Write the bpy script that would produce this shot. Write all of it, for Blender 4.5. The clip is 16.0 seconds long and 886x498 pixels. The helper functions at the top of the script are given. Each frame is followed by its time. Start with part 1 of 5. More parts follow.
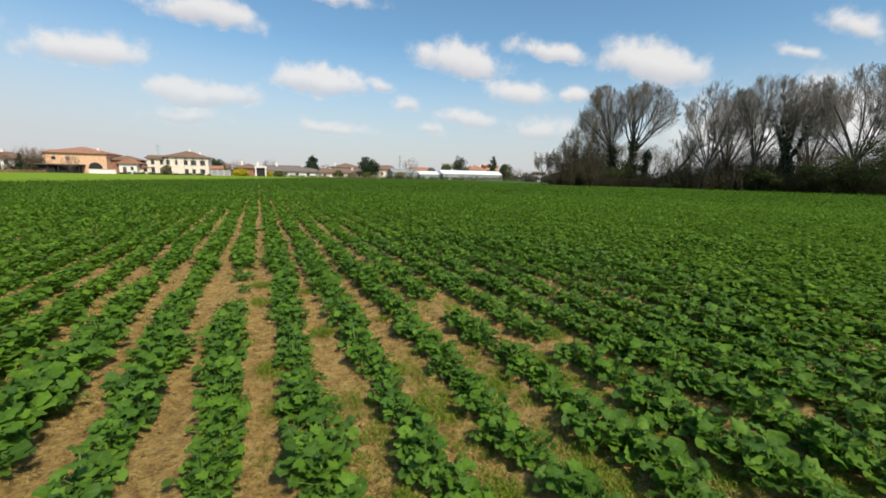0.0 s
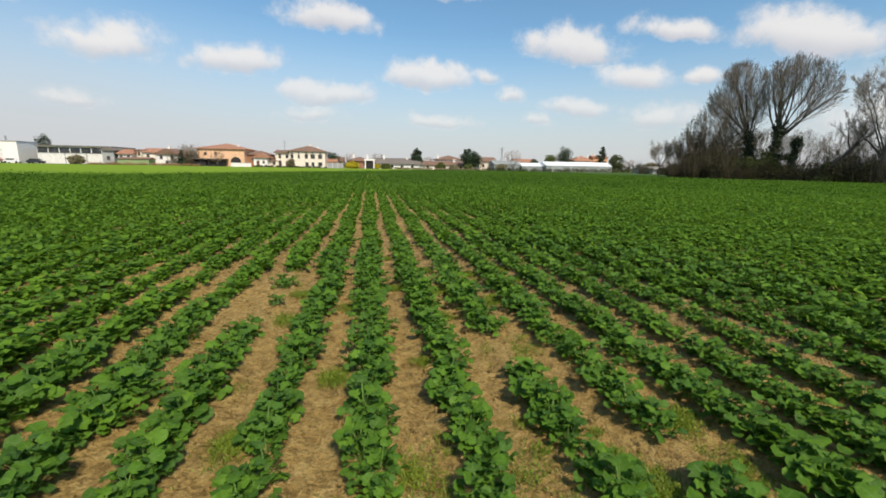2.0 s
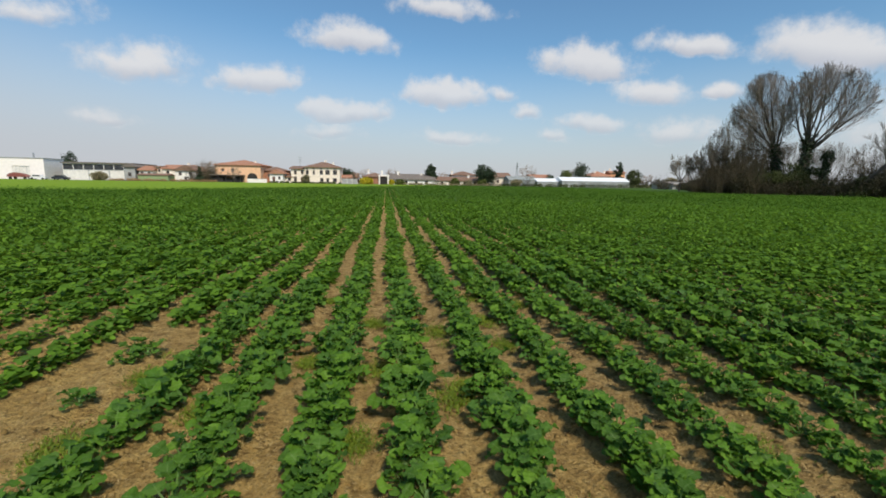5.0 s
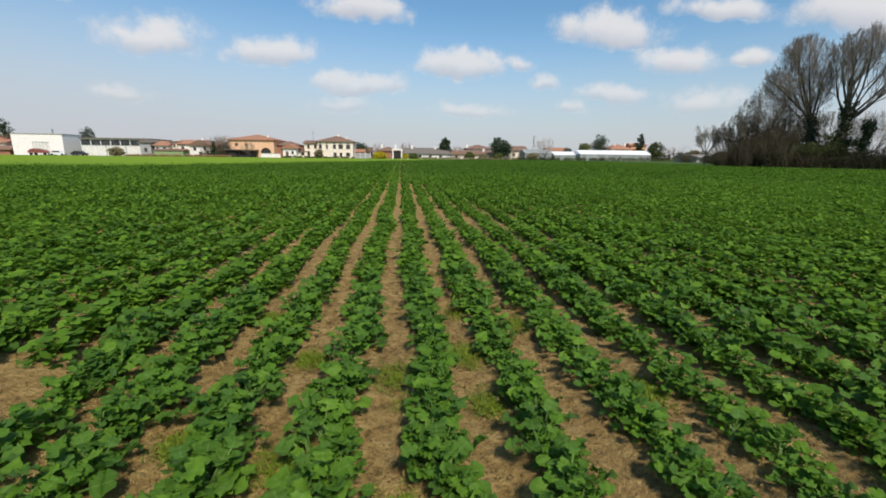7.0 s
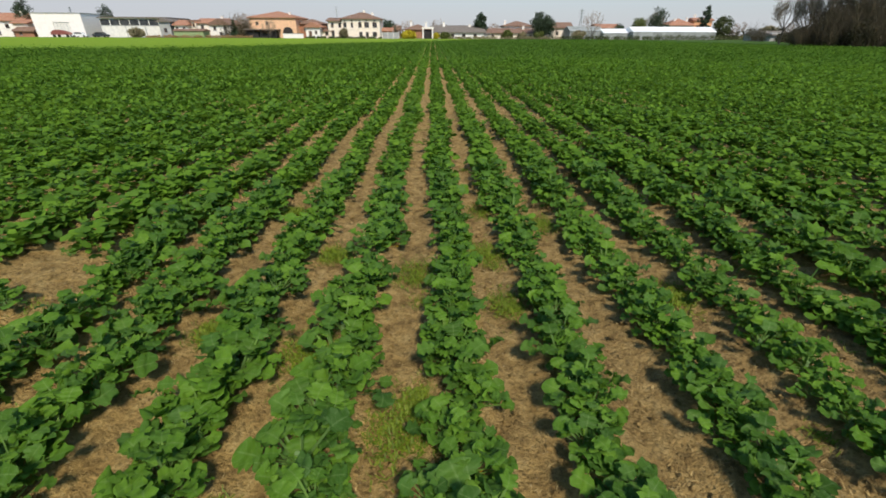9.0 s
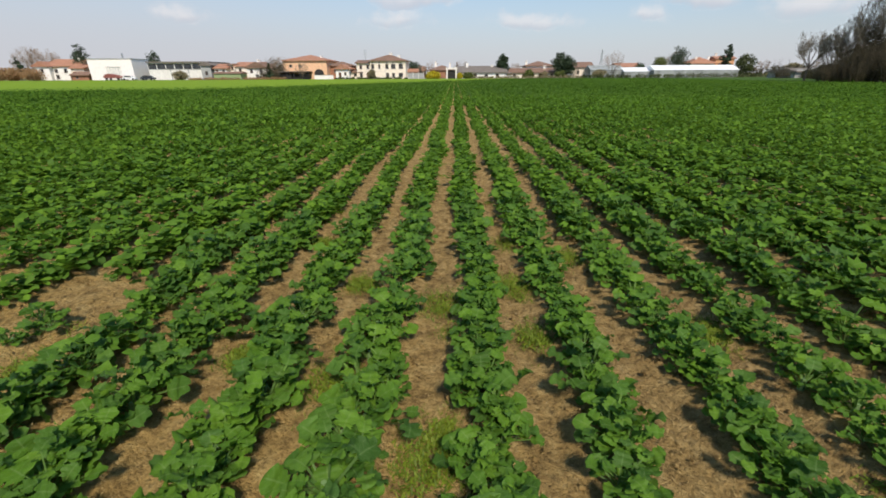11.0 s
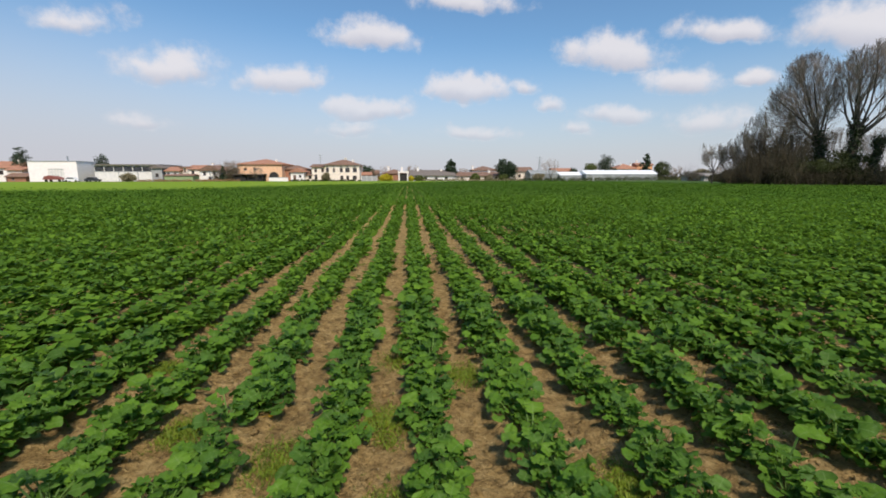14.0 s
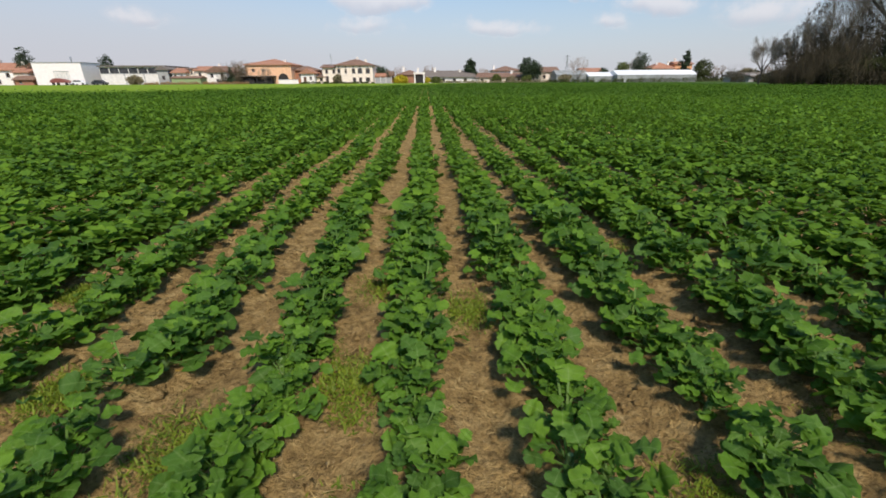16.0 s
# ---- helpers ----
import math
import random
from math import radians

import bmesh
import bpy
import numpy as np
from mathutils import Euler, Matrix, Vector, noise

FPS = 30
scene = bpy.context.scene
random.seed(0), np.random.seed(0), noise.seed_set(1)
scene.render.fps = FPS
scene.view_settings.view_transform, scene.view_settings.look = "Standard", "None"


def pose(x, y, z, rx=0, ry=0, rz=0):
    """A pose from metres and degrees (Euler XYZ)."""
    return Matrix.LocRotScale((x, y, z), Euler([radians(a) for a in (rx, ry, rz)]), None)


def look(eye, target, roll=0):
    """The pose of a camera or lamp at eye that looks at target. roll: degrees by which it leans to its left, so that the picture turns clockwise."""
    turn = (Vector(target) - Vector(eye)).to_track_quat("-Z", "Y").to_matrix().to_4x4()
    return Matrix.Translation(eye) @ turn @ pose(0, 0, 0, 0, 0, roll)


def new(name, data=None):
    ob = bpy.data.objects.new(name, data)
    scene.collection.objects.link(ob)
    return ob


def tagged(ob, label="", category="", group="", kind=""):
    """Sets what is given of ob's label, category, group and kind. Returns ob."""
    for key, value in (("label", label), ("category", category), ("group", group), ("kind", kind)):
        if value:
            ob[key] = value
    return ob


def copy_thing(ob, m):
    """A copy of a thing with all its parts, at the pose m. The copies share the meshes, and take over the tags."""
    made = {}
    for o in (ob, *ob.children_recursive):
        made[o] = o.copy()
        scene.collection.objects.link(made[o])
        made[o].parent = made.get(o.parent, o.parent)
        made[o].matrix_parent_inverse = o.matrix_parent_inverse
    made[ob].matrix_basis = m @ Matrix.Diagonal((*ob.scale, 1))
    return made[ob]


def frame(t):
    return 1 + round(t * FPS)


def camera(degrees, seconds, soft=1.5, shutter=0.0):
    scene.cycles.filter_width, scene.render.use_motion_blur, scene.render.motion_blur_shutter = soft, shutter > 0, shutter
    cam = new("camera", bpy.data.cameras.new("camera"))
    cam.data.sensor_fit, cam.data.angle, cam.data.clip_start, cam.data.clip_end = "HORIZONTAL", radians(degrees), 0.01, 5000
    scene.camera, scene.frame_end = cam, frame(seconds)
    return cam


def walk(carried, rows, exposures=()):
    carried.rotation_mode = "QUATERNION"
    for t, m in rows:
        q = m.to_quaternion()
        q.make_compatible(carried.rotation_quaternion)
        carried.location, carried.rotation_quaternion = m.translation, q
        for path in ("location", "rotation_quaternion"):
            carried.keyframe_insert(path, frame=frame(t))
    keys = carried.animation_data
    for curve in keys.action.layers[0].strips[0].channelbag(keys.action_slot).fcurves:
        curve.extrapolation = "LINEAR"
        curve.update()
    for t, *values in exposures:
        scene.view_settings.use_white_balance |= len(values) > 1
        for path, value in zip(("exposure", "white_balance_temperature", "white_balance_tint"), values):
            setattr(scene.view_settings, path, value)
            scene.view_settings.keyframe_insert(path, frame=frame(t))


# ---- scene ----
cam = camera(93.2, 16.0, soft=1.75)
PATH = [
    (0, (0.521, 2.89, 1.286), (1.311, 4.695, 0.944), 1.2),
    (0.5, (0.798, 3.138, 1.266), (1.409, 5.014, 0.937), 1.1),
    (1, (1.012, 3.351, 1.29), (1.432, 5.275, 0.941), 1.1),
    (1.5, (1.093, 3.621, 1.267), (1.429, 5.558, 0.899), 1.1),
    (2, (1.175, 3.893, 1.265), (1.514, 5.826, 0.878), 1.0),
    (2.5, (1.347, 4.171, 1.245), (1.664, 6.115, 0.894), 1.0),
    (3, (1.447, 4.385, 1.246), (1.695, 6.342, 0.917), 1.0),
    (3.5, (1.49, 4.683, 1.246), (1.778, 6.634, 0.913), 1.0),
    (4, (1.62, 4.915, 1.229), (1.943, 6.861, 0.898), 1.0),
    (4.5, (1.813, 5.164, 1.227), (2.07, 7.118, 0.887), 0.9),
    (5, (1.923, 5.446, 1.194), (2.191, 7.403, 0.878), 0.9),
    (5.2, (1.955, 5.582, 1.202), (2.226, 7.542, 0.907), 0.9),
    (7.3, (2.424, 6.575, 1.225), (2.6, 8.499, 0.711), 0.6),
    (7.5, (2.443, 6.616, 1.231), (2.608, 8.522, 0.649), 0.6),
    (8, (2.435, 6.648, 1.213), (2.582, 8.461, 0.382), 0.6),
    (8.2, (2.434, 6.632, 1.212), (2.556, 8.393, 0.271), 0.6),
    (10.5, (2.393, 6.591, 1.207), (2.364, 8.423, 0.405), -0.2),
    (11, (2.392, 6.582, 1.206), (2.338, 8.428, 0.438), -0.3),
    (11.5, (2.387, 6.572, 1.205), (2.351, 8.456, 0.535), -0.3),
    (12, (2.456, 6.608, 1.118), (2.583, 8.518, 0.54), -0.1),
    (12.5, (2.519, 6.622, 1.134), (2.839, 8.522, 0.599), 0.1),
    (13, (2.707, 6.707, 1.133), (3.0, 8.618, 0.621), -0.0),
    (13.5, (2.818, 6.81, 1.157), (2.991, 8.758, 0.739), -0.1),
    (14, (2.879, 7.039, 1.161), (3.038, 9.004, 0.825), -0.1),
    (14.5, (2.945, 7.271, 1.134), (3.098, 9.224, 0.731), -0.2),
    (15, (3.066, 7.501, 1.079), (3.051, 9.438, 0.581), -0.4),
    (15.5, (3.081, 7.651, 1.027), (3.039, 9.558, 0.428), -0.4),
    (16, (3.02, 7.761, 0.936), (3.089, 9.615, 0.188), -0.3),
]
walk(cam, [(t, look(eye, target, roll)) for t, eye, target, roll in PATH],
     exposures=((0.0, -0.07, 6800, 10), (1.5, -0.04, 6800, 10), (3.0, -0.16, 6650, 10), (5.0, -0.25, 6500, 10), (8.0, -0.16, 6500, 10), (11.0, -0.13, 6550, 13),
                (14.5, -0.18, 6500, 15), (16.0, -0.15, 6500, 15)))


# ---- world, sun, exposure ----
SUN_AZ, SUN_EL = radians(163), radians(49)      # clockwise from +y, and above the horizon
scene.view_settings.exposure = 0.0

world = bpy.data.worlds.new("sky")
scene.world = world
world.use_nodes = True
wn, wl = world.node_tree.nodes, world.node_tree.links
wn.clear()


def wmath(op, a, b=None, c=None, clamp=False):
    n = wn.new("ShaderNodeMath")
    n.operation, n.use_clamp = op, clamp
    for i, v in enumerate((a, b, c)):
        if v is None:
            continue
        if isinstance(v, (int, float)):
            n.inputs[i].default_value = v
        else:
            wl.new(v, n.inputs[i])
    return n.outputs[0]


def wstep(v, lo, hi, to0=0.0, to1=1.0):
    n = wn.new("ShaderNodeMapRange")
    n.interpolation_type = "SMOOTHSTEP"
    wl.new(v, n.inputs[0])
    for i, x in zip((1, 2, 3, 4), (lo, hi, to0, to1)):
        n.inputs[i].default_value = x
    return n.outputs[0]


def wmix(f, a, b):
    n = wn.new("ShaderNodeMix")
    n.data_type = "RGBA"
    if isinstance(f, (int, float)):
        n.inputs[0].default_value = f
    else:
        wl.new(f, n.inputs[0])
    for sock, v in ((n.inputs[6], a), (n.inputs[7], b)):
        if isinstance(v, tuple):
            sock.default_value = (*v, 1)
        else:
            wl.new(v, sock)
    return n.outputs[2]


SKY_STRENGTH = 0.12
sky = wn.new("ShaderNodeTexSky")
sky.sky_type, sky.sun_disc = "NISHITA", False
sky.sun_elevation, sky.sun_rotation = SUN_EL, SUN_AZ
sky.air_density, sky.dust_density, sky.ozone_density = 1.15, 0.4, 1.1
coord = wn.new("ShaderNodeTexCoord")
sep = wn.new("ShaderNodeSeparateXYZ")
wl.new(coord.outputs["Generated"], sep.inputs[0])
dx, dy, dz = sep.outputs
ahead = wmath("MAXIMUM", dy, 0.08)
cu, cv = wmath("DIVIDE", dx, ahead), wmath("DIVIDE", dz, ahead)


def wnoise(scale, detail, rough):
    n = wn.new("ShaderNodeTexNoise")
    n.inputs["Scale"].default_value, n.inputs["Detail"].default_value, n.inputs["Roughness"].default_value = scale, detail, rough
    wl.new(coord.outputs["Generated"], n.inputs["Vector"])
    return n


n_big, n_fine = wnoise(9, 5, 0.55), wnoise(26, 6, 0.6)
col_sep = wn.new("ShaderNodeSeparateColor")
wl.new(n_big.outputs["Color"], col_sep.inputs[0])
wu = wmath("MULTIPLY_ADD", wmath("SUBTRACT", col_sep.outputs[0], 0.5), 0.14, cu)
wv = wmath("MULTIPLY_ADD", wmath("SUBTRACT", col_sep.outputs[1], 0.5), 0.055, cv)
# fair-weather cumulus: bearing and height as tangents, half width, half height, density
CLOUDS = [
    (-0.085, 0.312, 0.109, 0.041, 0.90), (0.483, 0.293, 0.136, 0.048, 1.00), (-0.499, 0.242, 0.113, 0.041, 0.70), (-0.272, 0.216, 0.091, 0.041, 0.95),
    (0.145, 0.207, 0.098, 0.037, 1.00), (-0.083, 0.153, 0.100, 0.031, 0.90), (-0.121, 0.112, 0.061, 0.017, 0.45), (0.502, 0.151, 0.097, 0.029, 0.95),
    (0.660, 0.230, 0.116, 0.037, 0.90), (0.839, 0.244, 0.064, 0.024, 0.90), (0.754, 0.345, 0.129, 0.030, 0.80), (1.150, 0.368, 0.258, 0.070, 1.00),
    (0.339, 0.169, 0.038, 0.019, 0.60), (0.155, 0.105, 0.083, 0.018, 0.70), (-0.583, 0.123, 0.060, 0.022, 0.60), (0.748, 0.143, 0.119, 0.037, 0.60),
    (-0.690, 0.330, 0.090, 0.030, 0.60), (0.136, 0.385, 0.120, 0.025, 0.75), (0.271, 0.211, 0.038, 0.017, 0.45), (0.395, 0.116, 0.034, 0.017, 0.45),
    (1.62, 0.16, 0.46, 0.13, 0.85), (2.30, 0.26, 0.60, 0.20, 0.80), (2.233, 0.636, 0.246, 0.060, 0.55), (1.886, 0.484, 0.141, 0.023, 0.50),
]
best, lift, total = None, None, None
for u0, v0, ru, rv, k in CLOUDS:
    a = wmath("DIVIDE", wmath("SUBTRACT", wu, u0), ru)
    b = wmath("DIVIDE", wmath("SUBTRACT", wv, v0 - 0.22 * rv), rv * 1.08)
    b2 = wmath("MAXIMUM", b, wmath("MULTIPLY", b, -1.5))
    r = wmath("SQRT", wmath("ADD", wmath("MULTIPLY", a, a), wmath("MULTIPLY", b2, b2)))
    m = wmath("MULTIPLY", wmath("SUBTRACT", 1.0, r), k)
    p = wmath("MAXIMUM", m, 0.0)
    best = m if best is None else wmath("MAXIMUM", best, m)
    lift = wmath("MULTIPLY", p, b) if lift is None else wmath("MULTIPLY_ADD", p, b, lift)
    total = p if total is None else wmath("ADD", total, p)
broken = wmath("MULTIPLY_ADD", wmath("SUBTRACT", n_fine.outputs[0], 0.5), 1.3, best)
cover = wstep(broken, -0.22, 0.50)
front = wstep(dy, 0.12, 0.3)
cover = wmath("MULTIPLY", wmath("MULTIPLY", cover, front), wstep(cv, 0.05, 0.26, 0.62, 1.0))
# thin clouds over the unseen rest of the sky, thickened to add fill light
rest = wmath("MULTIPLY", wstep(n_big.outputs[0], 0.50, 0.68), wstep(dy, 0.35, 0.1))
rest = wmath("MULTIPLY", rest, wstep(dz, 0.08, 0.25))
cover = wmath("MAXIMUM", cover, wmath("MULTIPLY", rest, 0.8))
shade = wstep(wmath("DIVIDE", lift, wmath("ADD", total, 0.02)), -0.5, 0.25)
CLOUD_GREY, CLOUD_WHITE = (5.4, 5.5, 6.0), (7.6, 7.5, 7.5)
cloud = wmix(shade, CLOUD_GREY, CLOUD_WHITE)
# haze that pales the sky towards the horizon
hazy_side = wstep(cu, -0.9, 0.5, 0.05, 0.0)
haze = wstep(wmath("SUBTRACT", dz, hazy_side), -0.02, 0.29, 0.92, 0.0)
HAZE = (5.2, 5.28, 5.8)
tint = wn.new("ShaderNodeMix")
tint.data_type, tint.blend_type = "RGBA", "MULTIPLY"
tint.inputs[0].default_value = 1.0
tint.inputs[7].default_value = (0.80, 1.10, 1.24, 1)
wl.new(sky.outputs[0], tint.inputs[6])
clear = wmix(haze, tint.outputs[2], HAZE)
both = wmix(wmath("MULTIPLY", cover, 0.88), clear, cloud)
bg = wn.new("ShaderNodeBackground")
bg.inputs[1].default_value = SKY_STRENGTH
wl.new(both, bg.inputs[0])
wout = wn.new("ShaderNodeOutputWorld")
wl.new(bg.outputs[0], wout.inputs[0])

sun = new("sun", bpy.data.lights.new("sun", "SUN"))
sun.data.energy, sun.data.angle, sun.data.color = 5.0, radians(9.0), (1.0, 0.92, 0.78)
sun.matrix_world = look((0, 0, 0), (-math.sin(SUN_AZ) * math.cos(SUN_EL), -math.cos(SUN_AZ) * math.cos(SUN_EL), -math.sin(SUN_EL)))
sun.location = (60, -20, 80)

# ---- materials ----


class Nodes:
    """A node material under construction."""

    def __init__(self, name):
        self.mat = bpy.data.materials.new(name)
        self.mat.use_nodes = True
        self.t = self.mat.node_tree
        self.n, self.l = self.t.nodes, self.t.links
        self.bsdf = self.n["Principled BSDF"]
        self.out = self.n["Material Output"]
        self.pos = self.n.new("ShaderNodeNewGeometry")
        self.tc = self.n.new("ShaderNodeTexCoord")

    def add(self, kind):
        return self.n.new(kind)

    def noise(self, scale, detail=4, rough=0.55, where=None):
        n = self.n.new("ShaderNodeTexNoise")
        n.inputs["Scale"].default_value, n.inputs["Detail"].default_value, n.inputs["Roughness"].default_value = scale, detail, rough
        self.l.new(where or self.pos.outputs["Position"], n.inputs["Vector"])
        return n.outputs[0]

    def ramp(self, v, stops):
        r = self.n.new("ShaderNodeValToRGB")
        while len(r.color_ramp.elements) < len(stops):
            r.color_ramp.elements.new(0.5)
        for e, (p, c) in zip(r.color_ramp.elements, stops):
            e.position, e.color = p, (*c, 1)
        self.l.new(v, r.inputs[0])
        return r.outputs[0]

    def mix(self, f, a, b, how="MIX"):
        m = self.n.new("ShaderNodeMix")
        m.data_type, m.blend_type = "RGBA", how
        for sock, v in ((m.inputs[0], f), (m.inputs[6], a), (m.inputs[7], b)):
            if isinstance(v, (int, float)):
                sock.default_value = v
            elif isinstance(v, tuple):
                sock.default_value = (*v, 1)
            else:
                self.l.new(v, sock)
        return m.outputs[2]

    def math(self, op, a, b=0.0, clamp=False):
        m = self.n.new("ShaderNodeMath")
        m.operation, m.use_clamp = op, clamp
        for sock, v in zip(m.inputs, (a, b)):
            if isinstance(v, (int, float)):
                sock.default_value = v
            else:
                self.l.new(v, sock)
        return m.outputs[0]

    def step(self, v, lo, hi, a=0.0, b=1.0):
        m = self.n.new("ShaderNodeMapRange")
        self.l.new(v, m.inputs[0])
        for i, x in zip((1, 2, 3, 4), (lo, hi, a, b)):
            m.inputs[i].default_value = x
        return m.outputs[0]

    def bump(self, v, strength, distance):
        b = self.n.new("ShaderNodeBump")
        b.inputs["Strength"].default_value, b.inputs["Distance"].default_value = strength, distance
        self.l.new(v, b.inputs["Height"])
        self.l.new(b.outputs[0], self.bsdf.inputs["Normal"])

    def done(self, colour, rough=0.8, metal=0.0, spec=0.5):
        if isinstance(colour, tuple):
            self.bsdf.inputs["Base Color"].default_value = (*colour, 1)
        else:
            self.l.new(colour, self.bsdf.inputs["Base Color"])
        if isinstance(rough, (int, float)):
            self.bsdf.inputs["Roughness"].default_value = rough
        else:
            self.l.new(rough, self.bsdf.inputs["Roughness"])
        self.bsdf.inputs["Metallic"].default_value = metal
        self.bsdf.inputs["Specular IOR Level"].default_value = spec
        return self.mat


def leafy(name, dark, mid, light, glow, translucent=0.3, rough=0.5, rib=None, spec=0.35, waxy=None):
    """Leaves: each island or object takes its own tone, with blotches, a pale rib and light that shines through."""
    m = Nodes(name)
    info = m.add("ShaderNodeObjectInfo")
    r = m.math("FRACT", m.math("ADD", m.pos.outputs["Random Per Island"], info.outputs["Random"]))
    c = m.ramp(r, [(0.0, dark), (0.55, mid), (1.0, light)])
    c = m.mix(m.step(m.noise(1.6, 3), 0.35, 0.7, 0.0, 0.45), c, glow)
    c = m.mix(m.step(m.noise(55, 3), 0.4, 0.8, 0.0, 0.4), c, dark)
    if waxy:
        c = m.mix(m.step(m.math("FRACT", m.math("MULTIPLY", r, 7.31)), 0.62, 0.95, 0.0, 0.6), c, waxy)
    if rib:
        uv = m.add("ShaderNodeSeparateXYZ")
        m.l.new(m.tc.outputs["UV"], uv.inputs[0])
        off = m.math("ABSOLUTE", m.math("SUBTRACT", uv.outputs[0], 0.5))
        c = m.mix(m.step(off, 0.0, 0.05, 0.32, 0.0), c, rib)
        vein = m.math("ABSOLUTE", m.math("SUBTRACT", m.math("FRACT", m.math("ADD", m.math("MULTIPLY", uv.outputs[1], 4.5), m.math("MULTIPLY", off, -3.0))), 0.5))
        c = m.mix(m.step(vein, 0.0, 0.08, 0.2, 0.0), c, rib)
        m.bump(m.noise(120, 3), 0.5, 0.004)
    m.done(c, rough, 0.0, spec)
    tr = m.add("ShaderNodeBsdfTranslucent")
    m.l.new(m.mix(0.5, c, glow), tr.inputs[0])
    ms = m.add("ShaderNodeMixShader")
    ms.inputs[0].default_value = translucent
    m.l.new(m.bsdf.outputs[0], ms.inputs[1])
    m.l.new(tr.outputs[0], ms.inputs[2])
    m.l.new(ms.outputs[0], m.out.inputs[0])
    return m.mat


def plain(name, colour, rough=0.8, amount=0.25, scale=1.5, fine=25.0, metal=0.0, relief=0.01, spec=0.4):
    """A surface of one colour with stains at two scales and fine relief."""
    m = Nodes(name)
    low = tuple(max(0, x * (1 - amount)) for x in colour)
    high = tuple(min(0.95, x * (1 + 0.6 * amount)) for x in colour)
    big, small = m.noise(scale, 5), m.noise(fine, 4)
    c = m.mix(m.step(big, 0.3, 0.7), low, high)
    c = m.mix(m.step(small, 0.45, 0.8, 0.0, 0.4), c, low)
    m.bump(small, 0.4, relief)
    return m.done(c, rough, metal, spec)


LEAF = leafy("crop_leaf", (0.036, 0.092, 0.016), (0.085, 0.192, 0.019), (0.146, 0.280, 0.029), (0.134, 0.262, 0.015), 0.36, 0.52, (0.25, 0.36, 0.13), 0.15, (0.066, 0.146, 0.032))
MID_LEAF = leafy("crop_leaf_mid", (0.042, 0.098, 0.015), (0.102, 0.210, 0.021), (0.166, 0.302, 0.032), (0.149, 0.280, 0.020), 0.36, 0.6, None, 0.08, (0.082, 0.166, 0.034))
# far copy of the leaf: grazing-angle darkness of the distant crop painted into its tones
FAR_LEAF = leafy("crop_leaf_far_shaded", (0.031, 0.074, 0.013), (0.068, 0.147, 0.018), (0.101, 0.201, 0.023), (0.091, 0.182, 0.017), 0.26, 0.7, None, 0.05)
STEM = plain("crop_stem", (0.16, 0.26, 0.09), 0.5)
WEED = leafy("weed_blade", (0.066, 0.112, 0.008), (0.140, 0.205, 0.012), (0.240, 0.300, 0.022), (0.22, 0.28, 0.016), 0.3, 0.6)
STRAW = leafy("straw", (0.34, 0.225, 0.08), (0.50, 0.345, 0.13), (0.64, 0.475, 0.21), (0.54, 0.39, 0.16), 0.1, 0.7)
YELLOW_LEAF = leafy("yellowed_leaf", (0.40, 0.22, 0.02), (0.55, 0.33, 0.03), (0.60, 0.40, 0.05), (0.62, 0.40, 0.05), 0.3, 0.5)
BARK = plain("bark", (0.100, 0.085, 0.068), 0.9, 0.4, 0.8, 12, relief=0.03)
BROWN_TWIG = plain("brown_twig", (0.34, 0.255, 0.19), 0.9, 0.3, 0.4, 6)
DARK_TWIG = plain("dark_twig", (0.200, 0.168, 0.128), 0.9, 0.3, 0.4, 6)
TWIG = plain("twig_bark", (0.245, 0.214, 0.186), 0.9, 0.3, 0.4, 6)
SCRUB = plain("scrub_twig", (0.088, 0.071, 0.040), 0.9, 0.4, 0.25, 6)
IVY = leafy("ivy_leaf", (0.012, 0.022, 0.007), (0.020, 0.034, 0.010), (0.034, 0.052, 0.014), (0.034, 0.055, 0.013), 0.1, 0.5)
BRAMBLE = leafy("bramble_leaf", (0.034, 0.030, 0.014), (0.056, 0.048, 0.022), (0.084, 0.070, 0.034), (0.058, 0.056, 0.020), 0.25, 0.7)
EVERGREEN = leafy("evergreen_leaf", (0.016, 0.032, 0.016), (0.030, 0.054, 0.024), (0.050, 0.082, 0.034), (0.050, 0.076, 0.026), 0.12, 0.6)
OLIVE = leafy("olive_green_leaf", (0.05, 0.07, 0.012), (0.085, 0.11, 0.02), (0.13, 0.16, 0.03), (0.15, 0.17, 0.03), 0.2, 0.6)
FORSYTHIA = leafy("yellow_blossom", (0.35, 0.28, 0.01), (0.55, 0.46, 0.02), (0.65, 0.56, 0.05), (0.6, 0.5, 0.03), 0.2, 0.6)
RUST_BUSH = leafy("rusty_bush_leaf", (0.36, 0.215, 0.11), (0.46, 0.285, 0.15), (0.52, 0.35, 0.19), (0.50, 0.34, 0.16), 0.5, 0.8)
DARK_OLIVE = leafy("dark_olive_leaf", (0.028, 0.040, 0.010), (0.046, 0.062, 0.014), (0.075, 0.092, 0.022), (0.08, 0.095, 0.02), 0.15, 0.7)
PALE_BUSH = leafy("dry_bush_leaf", (0.16, 0.13, 0.08), (0.24, 0.20, 0.12), (0.32, 0.28, 0.17), (0.3, 0.28, 0.12), 0.15, 0.8)


